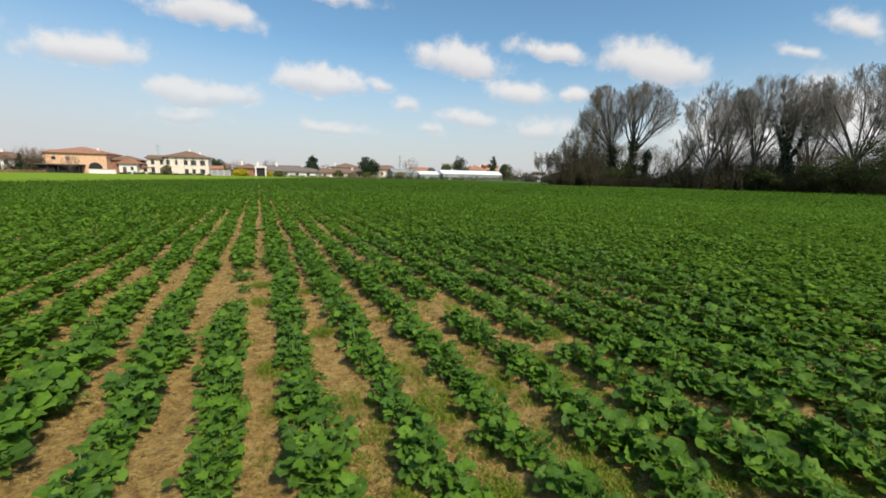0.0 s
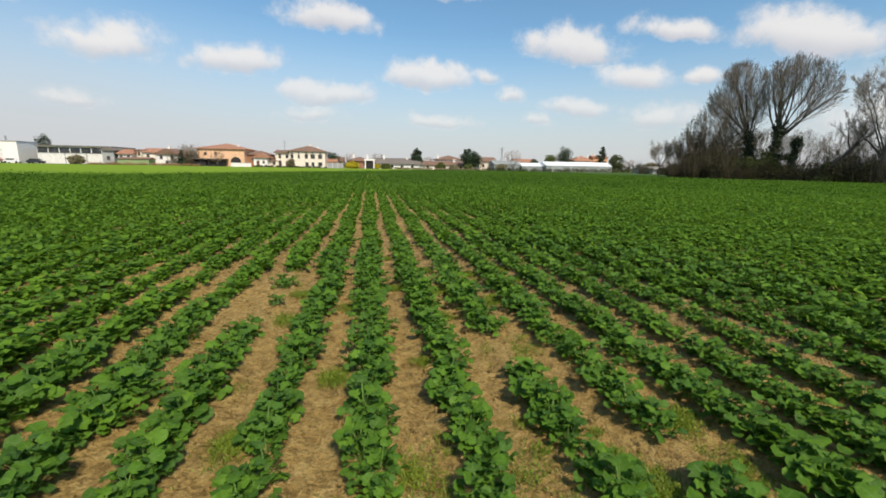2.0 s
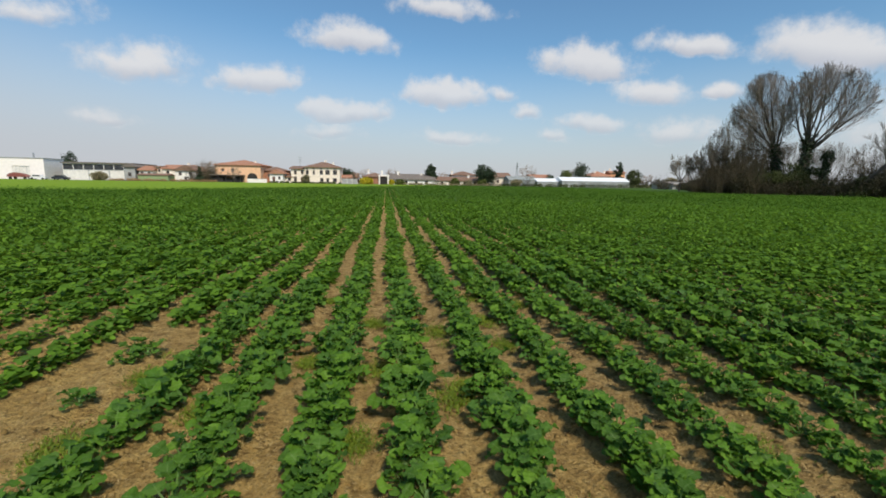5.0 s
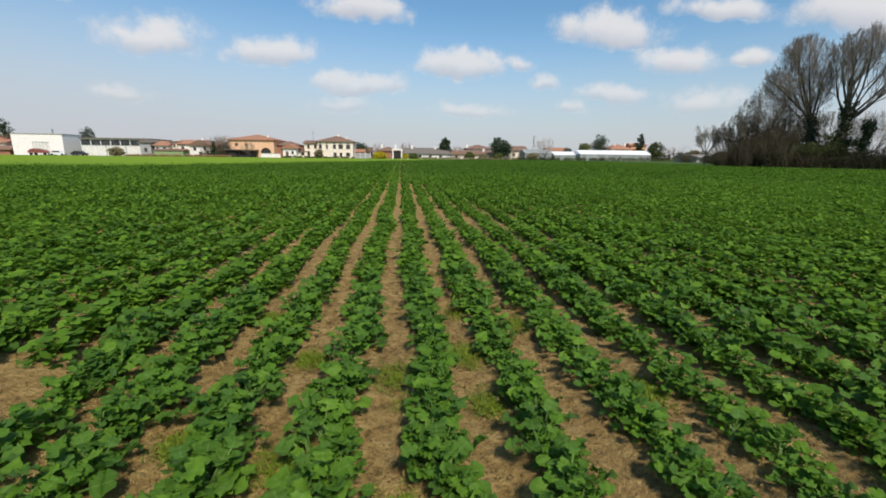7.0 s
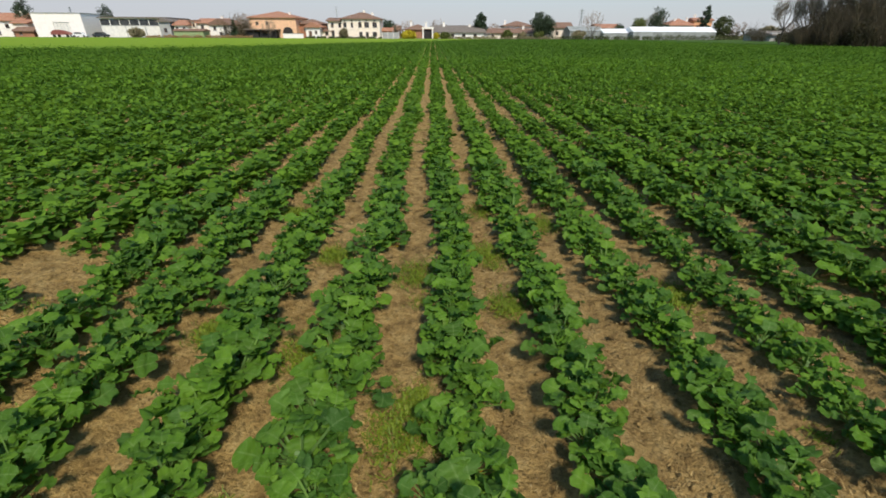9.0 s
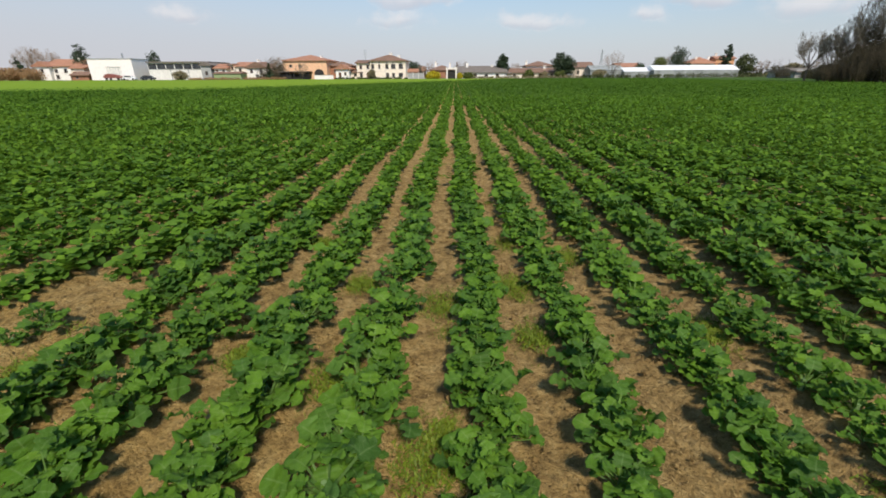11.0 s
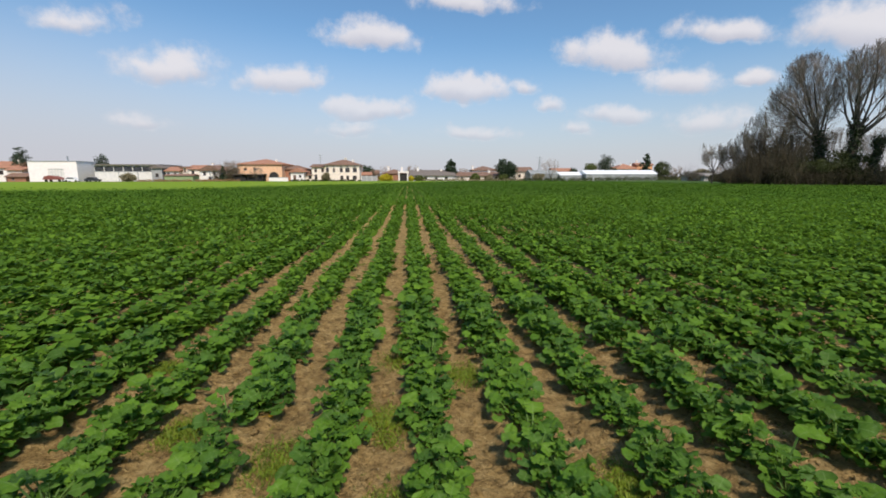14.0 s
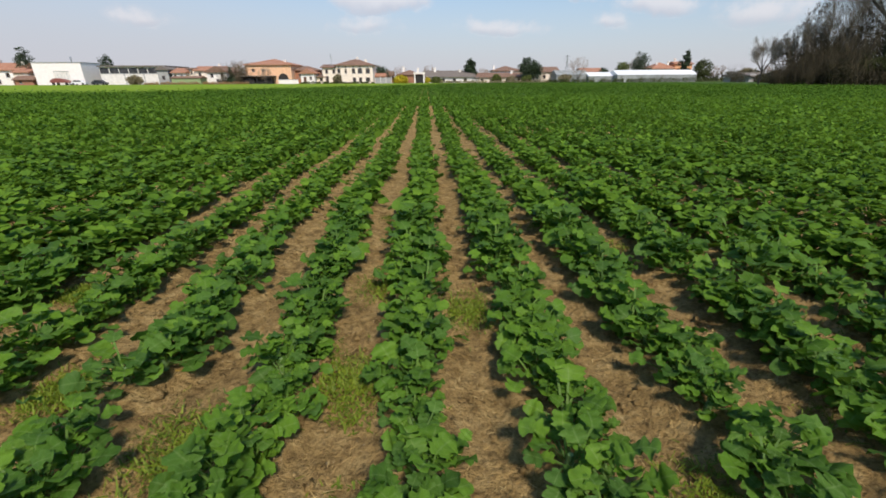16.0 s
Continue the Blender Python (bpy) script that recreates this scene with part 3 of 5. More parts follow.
plants = plant_places()
extra = np.array([(x, y, s, 3.0) for x, y, s in CLUMPS])
pd = plants[:, 3]
single = (plants[:, 0] > 1.0) & (plants[:, 0] < 3.9) & (plants[:, 1] > 6.4) & (plants[:, 1] < 9.0)
ahead_of = np.degrees(np.arctan2(plants[:, 0] - 1.4, plants[:, 1] - 3.0))
behind = (pd < 13) & ((ahead_of < -58) | (ahead_of > 78))
near_rest, middle, far = (pd < 2.8) & ~single & ~behind, (pd >= 7) & (pd < 13) & ~behind, (pd >= 22) & (pd < 60)
second = (pd >= 2.8) & (pd < 7) & ~single & ~behind
farthest = pd >= 60
outlying = (pd >= 13) & (pd < 22)
crop_label = "dense rows of young leafy green rape plants in dry soil"
for name, places, st, cnt, mat, grow, across, tall in (
        ("crop_rows", plants[near_rest], 5, 27, LEAF, 1.10, 1.18, 0.84), ("crop_rows_second", plants[second], 4, 40, MID_LEAF, 1.02, 1.18, 0.94),
        ("crop_rows_behind", plants[behind & ~single], 2, 9, MID_LEAF, 2.0, 0.90, 0.70),
        ("crop_rows_beyond", plants[middle], 3, 30, MID_LEAF, 1.20, 0.98, 1.10), ("crop_rows_outlying", plants[outlying], 2, 30, MID_LEAF, 1.30, 0.92, 1.12),
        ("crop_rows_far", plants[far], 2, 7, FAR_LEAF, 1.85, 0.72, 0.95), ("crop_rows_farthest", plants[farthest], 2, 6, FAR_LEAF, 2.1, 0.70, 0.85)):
    tagged(hang(name, joined_leaves(name, places, st, cnt, mat, grow, across, tall)), crop_label, "crop", kind="stuff")


def canopy_strips():
    """The closed lower storey of the rows, which fills them further off."""
    V, F, base = [], [], 0
    prof = np.array([(-0.17, 0.0), (-0.11, 0.105), (0.0, 0.15), (0.11, 0.105), (0.17, 0.0)])
    for k in range(-150, 190):
        x = ROW0 + k * ROW
        y_end = float(crop_end(np.array(x)))
        if y_end < -24:
            continue
        ys = [-25.0]
        while ys[-1] < y_end:
            d = float(from_path(x, ys[-1]))
            ys.append(ys[-1] + (1.5 if ys[-1] < 0 or d > 60 else 0.25 if d < 10 else 0.6 if d < 35 else 1.4))
        ys = np.array(ys)
        d = from_path(x, ys)
        k_size = np.where(d < 9, np.clip((d - 2.8) / 3.0, 0.0, 0.75), np.clip(0.75 + (d - 9) / 12, 0.0, 1.0)) * rng.uniform(0.65, 1.25, len(ys))
        P = np.zeros((len(ys), 5, 3))
        P[:, :, 0] = x + prof[None, :, 0] * rng.uniform(0.75, 1.2, (len(ys), 5)) * np.where((-0.4 < x < 4.2) & (ys < 19), 0.42 + 0.09 * np.clip(ys - 11.5, 0, 8), np.where(d < 8, 0.42, np.where(d < 12, 0.58, np.where(d < 18, 0.9, 1.35))))[:, None] + rng.normal(0, 0.02, len(ys))[:, None]
        P[:, :, 1] = ys[:, None] + rng.uniform(-0.05, 0.05, (len(ys), 5))
        P[:, :, 2] = prof[None, :, 1] * k_size[:, None] * rng.uniform(0.7, 1.3, (len(ys), 5)) - 0.02
        V.append(P.reshape(-1, 3))
        i, j = np.meshgrid(np.arange(len(ys) - 1), np.arange(4), indexing="ij")
        keep = ((d[:-1] > 4.4) & ~((k == 0) & (ys[:-1] > 6.7) & (ys[:-1] < 9.1)))[i.ravel()]
        f = base + (i * 5 + j).ravel()[keep]
        F.append(np.stack([f, f + 1, f + 6, f + 5], 1))
        base += len(ys) * 5
    return mesh_from("crop_understorey", np.concatenate(V), np.concatenate(F), CANOPY)


tagged(hang("crop_understorey", canopy_strips()), "closed dark green lower leaves of the crop rows", "crop", kind="stuff")

# ---- trees and scrub of the wooded border ----


def grow_tree(seed, height, trunk_r, fork, limbs, spread, lean=(0.0, 0.0), levels=4, kids=(0, 9, 9, 10), dome=0.32):
    """A leafless tree: big limbs that rise and fan out into ever finer twigs, up to a rounded outline. Returns paths by class of thickness."""
    r = random.Random(seed)
    thick, thin, fine = [], [], []
    rad_x, mid = height * dome, height * 0.58
    shift = Vector((lean[0], lean[1], 0)) * height * 0.45

    def outside(p):
        k = math.hypot(p.x - shift.x, p.y - shift.y) / rad_x
        v = (p.z - mid) / (height - mid) if p.z > mid else (mid - p.z) / mid * 0.8
        return k * k + v * v > 1.0

    def inside(q):
        k = math.hypot(q.x - shift.x, q.y - shift.y) / rad_x
        v = (q.z - mid) / (height - mid) if q.z > mid else (mid - q.z) / mid * 0.8
        far_out = math.sqrt(k * k + v * v) / r.uniform(0.93, 1.03)
        if far_out <= 1.0:
            return q
        return Vector((shift.x + (q.x - shift.x) / far_out, shift.y + (q.y - shift.y) / far_out, mid + (q.z - mid) / far_out))

    def shoot(p, d, length, rad, level):
        n = (0, 6, 4, 2, 2)[level]
        end = p + d * length
        for _ in range(4):
            if outside(end) and level > 1:
                length *= 0.72
                end = p + d * length
        pts, rads = [p.copy()], [rad]
        q, h = p.copy(), d.copy()
        for i in range(n - 1):
            out = Vector((q.x - shift.x, q.y - shift.y, 0)) / rad_x
            h = (h + Vector((r.gauss(0, 0.07), r.gauss(0, 0.07), 0.06)) + out * (0.10 if level == 1 else 0.05)).normalized()
            q = inside(q + h * (length / (n - 1)))
            pts.append(q.copy())
            rads.append(max(0.006, rad * (1 - 0.86 * (i + 1) / (n - 1))))
        (thick if level < 2 else thin if level < 4 else fine).append((pts, rads))
        if level >= levels:
            return
        count = kids[level]
        for c in range(count):
            f = 0.22 + 0.78 * (c + r.random()) / count
            seg = min(n - 2, int(f * (n - 1)))
            at = pts[seg].lerp(pts[seg + 1], min(1.0, f * (n - 1) - seg))
            along = (pts[seg + 1] - pts[seg]).normalized()
            out = along.orthogonal().normalized()
            out.rotate(Matrix.Rotation(r.uniform(0, 2 * math.pi), 3, along))
            ang = radians(r.uniform(16, 40))
            nd = (along * math.cos(ang) + out * math.sin(ang) + Vector((0, 0, 0.10))).normalized()
            shoot(at, nd, length * r.uniform(0.40, 0.62) * (1.2 - 0.45 * f), max(0.0085, rads[seg] * r.uniform(0.38, 0.55)), level + 1)

    base = Vector((0, 0, -0.1))
    axis = Vector((lean[0], lean[1], 1)).normalized()
    top = base + axis * (height * fork)
    pts = [base.lerp(top, i / 4) + Vector((r.gauss(0, 0.08), r.gauss(0, 0.08), 0)) * (i > 0) for i in range(5)]
    thick.append((pts, [trunk_r * (1.25 - 0.12 * i) for i in range(5)]))
    for i in range(limbs):
        a = 2 * math.pi * (i + r.uniform(-0.3, 0.3)) / limbs
        tilt = radians(r.uniform(0.25, 1.0) * spread)
        d = Vector((math.cos(a) * math.sin(tilt), math.sin(a) * math.sin(tilt), math.cos(tilt))) + Vector((lean[0], lean[1], 0)) * 0.4
        at = pts[3].lerp(pts[4], r.random()) if i else pts[4]
        shoot(at, d.normalized(), height * (1 - fork) * r.uniform(0.70, 0.92), trunk_r * r.uniform(0.28, 0.46), 1)
    return thick, thin, fine


def fan_tree(seed, height, trunk_r, fork, limbs, fan, crown, lean=0.0, kids=(0, 8, 7, 6)):
    """A leafless broom-shaped tree seen flat on: limbs spread from the fork between the two angles of fan and rise to a dome.
    crown: the dome's middle, half width, mid height and half height, as shares of the height."""
    r = random.Random(seed)
    thick, thin, fine = [], [], []
    cx, rx, cz, rz = (v * height for v in crown)

    def reach(p, d):
        """How far from p along d the dome lies."""
        k = 0.0
        while k < height:
            q = p + d * k
            if ((q.x - cx) / rx) ** 2 + (q.y / (rx * 0.85)) ** 2 + (max(0.0, q.z - cz) / rz) ** 2 > 1.0 and k > 0.3:
                break
            k += 0.3
        return k

    def shoot(p, d, length, rad, level):
        n = (0, 6, 5, 3, 2)[level]
        pts, rads, q, h = [p.copy()], [rad], p.copy(), d.copy()
        for i in range(n - 1):
            h = (h + Vector((r.gauss(0, 0.10), r.gauss(0, 0.10), 0.035 * level))).normalized()
            q = q + h * (length / (n - 1))
            pts.append(q.copy())
            rads.append(max(0.007, rad * (1 - 0.85 * (i + 1) / (n - 1))))
        (thick if level == 1 else thin if level < 4 else fine).append((pts, rads))
        if level == 4:
            return
        count = kids[level]
        for c in range(count):
            f = (0.26 if level == 1 else 0.12) + 0.80 * (c + r.random()) / count
            f = min(f, 0.98)
            seg = min(n - 2, int(f * (n - 1)))
            at = pts[seg].lerp(pts[seg + 1], f * (n - 1) - seg)
            along = (pts[seg + 1] - pts[seg]).normalized()
            out = along.orthogonal().normalized()
            out.rotate(Matrix.Rotation(r.uniform(0, 2 * math.pi), 3, along))
            ang = radians(r.uniform(14, 44))
            nd = (along * math.cos(ang) + out * math.sin(ang) + Vector((0, 0, 0.06))).normalized()
            room = reach(at, nd) * r.uniform(0.86, 1.02)
            shoot(at, nd, min(room, length * r.uniform(0.42, 0.70)) if level < 3 else min(room, r.uniform(0.7, 1.6)), max(0.013, rads[seg] * r.uniform(0.40, 0.58)), level + 1)

    base, top = Vector((0, 0, -0.1)), Vector((lean * height * fork, 0, height * fork))
    pts = [base.lerp(top, i / 4) + Vector((r.gauss(0, 0.07), r.gauss(0, 0.07), 0)) * (i > 0) for i in range(5)]
    thick.append((pts, [trunk_r * (1.2 - 0.11 * i) for i in range(5)]))
    for i in range(limbs):
        tilt = radians(fan[0] + (fan[1] - fan[0]) * (i + 0.5 + r.uniform(-0.35, 0.35)) / limbs)
        d = Vector((math.sin(tilt), r.uniform(-0.30, 0.30), math.cos(tilt))).normalized()
        at = pts[3].lerp(pts[4], r.uniform(0.2, 1.0))
        shoot(at, d, reach(at, d) * r.uniform(0.90, 0.98), trunk_r * r.uniform(0.30, 0.46), 1)
    return thick, thin, fine


def leaf_cloud(seed, centres, radii, count, size, flat=0.6):
    """Many small folded leaf clumps spread through blobs: corners and quads."""
    g = np.random.default_rng(seed)
    centres, radii = np.asarray(centres, float), np.asarray(radii, float)
    w = np.prod(radii, 1) ** 0.67
    pick = g.choice(len(centres), count, p=w / w.sum())
    d = g.normal(size=(count, 3))
    d /= np.linalg.norm(d, axis=1)[:, None]
    rad = g.uniform(0.15, 1.0, count) ** 0.45 * g.uniform(0.85, 1.12, count)
    c = centres[pick] + d * rad[:, None] * radii[pick]
    nrm = d + g.normal(0, 0.7, (count, 3))
    nrm /= np.linalg.norm(nrm, axis=1)[:, None]
    a = np.cross(nrm, g.normal(size=(count, 3)))
    a /= np.linalg.norm(a, axis=1)[:, None]
    b = np.cross(nrm, a)
    s = (size * g.uniform(0.5, 1.3, count))[:, None]
    V = np.stack([c - a * s, c - b * s * flat + nrm * s * 0.2, c + a * s, c + b * s * flat + nrm * s * 0.2], 1)
    return V.reshape(-1, 3), np.arange(count * 4).reshape(-1, 4)


def bare_tree(name, at, turn, label, seed, height, trunk_r, fork, limbs, spread, lean=(0, 0), ivy=0, kids=(0, 9, 9, 10), levels=4, category="tree", group="", twig=TWIG, dome=0.32, fan=None, crown_at=None):
    thing = empty(name, pose(*at, 0, 0, turn), label, category, group)
    if fan:
        thick, thin, fine = fan_tree(seed, height, trunk_r, fork, limbs, fan, crown_at, lean[0], kids)
    else:
        thick, thin, fine = grow_tree(seed, height, trunk_r, fork, limbs, spread, lean, levels, kids, dome)
    hang("trunk", mesh_from("trunk", *tube_arrays(thick, 7), BARK, smooth=True), thing)
    va, fa = tube_arrays(thin, 3)
    vb, fb = ribbon_arrays(fine, seed)
    crown = hang("crown", mesh_from("crown", np.concatenate([va, vb]), np.concatenate([fa, fb + len(va)]), twig), thing)
    tagged(crown, kind="stuff")
    if ivy:
        cs, rs = [], []
        r = random.Random(seed)
        for n_, (pts, rads) in enumerate(thick[:1 + limbs]):
            for s in np.linspace(0, 1, 16 if n_ == 0 else 10):
                f = s * (len(pts) - 1)
                i = min(len(pts) - 2, int(f))
                p = pts[i].lerp(pts[i + 1], f - i)
                if p.z < height * ivy * r.uniform(0.7, 1.1):
                    cs.append(tuple(p))
                    k = rads[i] + (0.62 if n_ == 0 else 0.22) * r.uniform(0.6, 1.2)
                    rs.append((k, k, k * 1.3))
        hang("ivy", mesh_from("ivy", *leaf_cloud(seed, cs, rs, 90 * len(cs), 0.17), IVY), thing, "dark evergreen ivy")
    return thing


def at_bearing(deg, dist):
    return (0.6 + dist * math.sin(radians(deg)), 3.0 + dist * math.cos(radians(deg)), 0)


# the two fan-shaped trees at the corner
bare_tree("bare_tree", at_bearing(47.2, 80), -47, "tall leafless fan-crowned tree with ivy on its trunk", 11, 17.0, 0.46, 0.43, 11, 40, (0.01, 0.0), 0.47, (0, 10, 8, 6), fan=(-28, 54), crown_at=(0.085, 0.285, 0.71, 0.29))
bare_tree("bare_tree", at_bearing(45.5, 82), -45, "tall leafless tree with upright crown and ivied trunk", 12, 17.6, 0.40, 0.39, 11, 34, (-0.16, 0.0), 0.42, (0, 10, 8, 6), fan=(-52, 20), crown_at=(-0.165, 0.215, 0.66, 0.33))
for i, (b, d, h) in enumerate(((43.2, 82, 14.6), (42.0, 84, 12.4), (41.0, 83, 11.0), (40.1, 85, 9.4), (39.2, 84, 8.4), (38.5, 86, 7.0))):
    bare_tree("bare_tree", at_bearing(b, d), 250 + 60 * i, "leafless dark brown tree at the thick corner of the wood", 130 + i, h, 0.2, 0.12, 8, 42, (-0.05, 0), 0.3 if i < 2 else 0, (0, 7, 7, 8), twig=DARK_TWIG, dome=0.36, group="trees of the wood's corner")
bare_tree("leaning_tree", at_bearing(50.6, 76), -48, "thin leafless tree leaning over the scrub", 14, 10.5, 0.24, 0.6, 4, 38, (0.72, 0.0), 0, (0, 6, 7, 9))
bare_tree("small_bare_tree", at_bearing(36.6, 84), -36, "small dark leafless tree alone in the field border", 16, 6.3, 0.13, 0.32, 8, 50, (0.0, 0.0), 0, (0, 7, 5, 4), fan=(-48, 52), crown_at=(0.02, 0.26, 0.60, 0.38), twig=DARK_TWIG)
bare_tree("bare_tree", at_bearing(49.0, 90), 20, "pale leafless young tree behind the thicket", 141, 8.4, 0.14, 0.15, 8, 44, (0, 0), 0, (0, 8, 8, 8), dome=0.45)
bare_tree("bare_tree", at_bearing(46.2, 92), 80, "pale leafless young tree behind the thicket", 142, 8.8, 0.14, 0.15, 8, 44, (0, 0), 0, (0, 8, 8, 8), dome=0.45)
for i, (b, d, h, w) in enumerate(((44.2, 80, 4.6, 4.6), (45.9, 79, 3.6, 4.4), (46.6, 80, 5.2, 3.6), (47.9, 79, 4.2, 3.6), (51.6, 76, 2.8, 4.0), (59.8, 73, 4.2, 3.6), (61.4, 72, 3.4, 3.8), (39.6, 83, 5.0, 4.6), (40.8, 84, 7.2, 5.0), (42.0, 84, 8.8, 5.4), (43.2, 84, 9.8, 5.4), (44.2, 84, 8.0, 5.0), (66.0, 70, 5.0, 5.0), (68.4, 69, 7.5, 6.0), (70.5, 69, 6.5, 6.0), (64.0, 72, 3.6, 4.0))):
    g_ivy = np.random.default_rng(150 + i)
    cl = [(g_ivy.normal(0, w * 0.22), g_ivy.normal(0, w * 0.2), h * (0.12 + 0.72 * g_ivy.random())) for _ in range(14)]
    ob = hang("ivy_thicket", mesh_from("ivy_thicket", *leaf_cloud(150 + i, cl, [(w * 0.24, w * 0.22, h * 0.17)] * 14, 4000, 0.10), BRAMBLE if b < 44.21 and d > 81 else DARK_OLIVE))
    ob.matrix_world = pose(*at_bearing(b, d))
    tagged(ob, "dark olive thicket of ivy at the foot of the trees", "thicket")
# the wooded border: bearing, distance, height, fork, limbs, lean, ivy, fan, crown
BORDER = ((54.9, 75, 15.6, 0.24, 5, 0.12, 0.0, (-38, 42), (0.05, 0.27, 0.64, 0.36)), (58.8, 75, 15.8, 0.30, 5, 0.20, 0.22, (-24, 46), (0.12, 0.255, 0.65, 0.35)),
          (62.1, 75, 15.2, 0.26, 5, 0.02, 0.68, (-26, 30), (0.03, 0.21, 0.66, 0.34)), (64.3, 79, 15.2, 0.26, 6, -0.05, 0.0, (-32, 30), (0.0, 0.23, 0.66, 0.34)),
          (67.3, 73, 15.0, 0.28, 6, 0.0, 0.20, (-50, 50), (0.02, 0.33, 0.64, 0.36)), (71.4, 73, 15.6, 0.26, 7, 0.05, 0.0, (-30, 30), (0.02, 0.25, 0.66, 0.34)),
          (56.7, 80, 14.6, 0.22, 6, 0.14, 0.0, (-34, 40), (0.06, 0.26, 0.62, 0.38)))
for i, (b, d, h, fork, limbs, lean, ivy, fan, crown_at) in enumerate(BORDER):
    bare_tree("bare_tree", at_bearing(b, d), -b, "tall leafless grey-brown tree" + (" with ivied trunk" if ivy else " of the field border"), 20 + i, h, 0.32, fork, limbs + 4, 30,
              (lean, 0.0), ivy, (0, 9, 8, 7), group="trees of the wooded border", fan=fan, crown_at=crown_at)
young = bare_tree("young_bare_tree", at_bearing(53.0, 92), 40, "pale leafless young tree behind the wood's edge", 143, 8.6, 0.12, 0.12, 8, 44, (0, 0), 0, (0, 7, 7, 7), dome=0.5, group="young trees behind the wood")
for i, (b, d, k) in enumerate(((56.5, 94, 1.0), (60.0, 92, 0.9), (63.6, 95, 1.05), (66.0, 92, 0.9))):
    copy_thing(young, pose(*at_bearing(b, d), 0, 0, 77 * i)).scale = (k, k, k)


def shrub_mesh(seed, height, width, stems):
    r = random.Random(seed)
    paths, twigs = [], []
    for s in range(stems):
        a, t = r.uniform(0, 6.28), r.uniform(0.0, 0.6)
        p = Vector((r.gauss(0, width * 0.3), r.gauss(0, width * 0.3), 0))
        d = Vector((math.cos(a) * t, math.sin(a) * t, 1)).normalized()
        ln = height * r.uniform(0.45, 0.95)
        pts = [p, p + d * ln * 0.5 + Vector((r.gauss(0, 0.15), r.gauss(0, 0.15), 0)), p + d * ln + Vector((r.gauss(0, 0.3), r.gauss(0, 0.3), 0))]
        paths.append((pts, [0.03, 0.018, 0.007]))
        for k in range(18):
            f = r.uniform(0.15, 1.0)
            q = pts[0].lerp(pts[1], f * 2) if f < 0.5 else pts[1].lerp(pts[2], f * 2 - 1)
            e = (d + Vector((r.gauss(0, 0.5), r.gauss(0, 0.5), r.gauss(0.1, 0.3)))).normalized()
            twigs.append(([q, q + e * height * r.uniform(0.08, 0.24)], [0.014, 0.005]))
    va, fa = tube_arrays(paths, 3)
    vb, fb = ribbon_arrays(twigs, seed)
    return np.concatenate([va, vb]), np.concatenate([fa, fb + len(va)])


shrubs = []
for i, (h, w, n) in enumerate(((6.6, 2.8, 36), (3.6, 3.2, 32), (2.8, 3.4, 32))):
    ob = empty("bare_shrub", pose(0, 0, 0), "dense leafless brown scrub of thin stems", "shrub", "scrub of the wooded border")
    tagged(hang("thicket", mesh_from("thicket", *shrub_mesh(60 + i, h, w, n), SCRUB), ob), kind="stuff")
    cl = [(random.Random(i).uniform(-1, 1), 0.3 * j - 1, 0.9 + 0.35 * (j % 3)) for j in range(7)]
    hang("undergrowth", mesh_from("undergrowth", *leaf_cloud(70 + i, cl, [(1.1, 0.9, 0.9)] * 7, 420, 0.13), BRAMBLE), ob, "brown-green bramble leaves")
    shrubs.append(ob)
iv = empty("ivied_stump", pose(*at_bearing(48.7, 78)), "dead trunk wrapped in dark ivy", "tree")
hang("trunk", mesh_from("trunk", *tube_arrays([([Vector((0, 0, -0.1)), Vector((0.1, 0, 3)), Vector((0.2, 0.1, 5.6))], [0.3, 0.24, 0.15])], 7), BARK), iv)
hang("ivy", mesh_from("ivy", *leaf_cloud(88, [(0.03 * k, 0, 0.6 + 0.55 * k) for k in range(10)], [(0.55, 0.55, 0.6)] * 8 + [(0.8, 0.8, 0.7)] * 2, 1500, 0.16), IVY), iv)
r_ = random.Random(5)
used = set()
for b in np.concatenate([np.arange(37.9, 46.5, 0.62), np.arange(46.5, 78, 0.9)]):
    for lane in range(3):
        dist = 80 - 0.30 * max(0, b - 47) if b < 60 else 75.5
        dist += lane * 4 + r_.uniform(-1.5, 1.5) - 2
        kind = 0 if b < 43.4 or lane == 2 or (b > 51.5 and lane and r_.random() < 0.5) else r_.choice((1, 1, 2))
        scale = r_.uniform(0.85, 1.15) * (0.5 + 0.11 * (b - 37.9) if b < 43 else 0.7 if b < 51.5 else 1.05 if lane == 2 else 0.95)
        m = pose(*at_bearing(b + r_.uniform(-0.3, 0.3), dist), 0, 0, r_.uniform(0, 360))
        if kind in used:
            ob = copy_thing(shrubs[kind], m)
        else:
            ob, shrubs[kind].matrix_basis = shrubs[kind], m
            used.add(kind)
        ob.scale = (scale, scale, scale * r_.uniform(0.85, 1.1))

# ---- the village ----


def wall_panel(bm, x0, x1, z0, z1, y0, y1, holes):
    """A wall along x with real openings (x, z, width, height of each; x and z at its lower middle)."""
    hs = [(h[0] - h[2] / 2, h[0] + h[2] / 2, h[1], h[1] + h[3]) for h in holes]
    X = sorted({x0, x1, *[v for h in hs for v in h[:2]]})
    Z = sorted({z0, z1, *[v for h in hs for v in h[2:]]})
    for a, b in zip(X, X[1:]):
        for c, d in zip(Z, Z[1:]):
            mx, mz = (a + b) / 2, (c + d) / 2
            solid = not any(h[0] < mx < h[1] and h[2] < mz < h[3] for h in hs)
            if solid:
                box(bm, a, b, y0, y1, c, d)


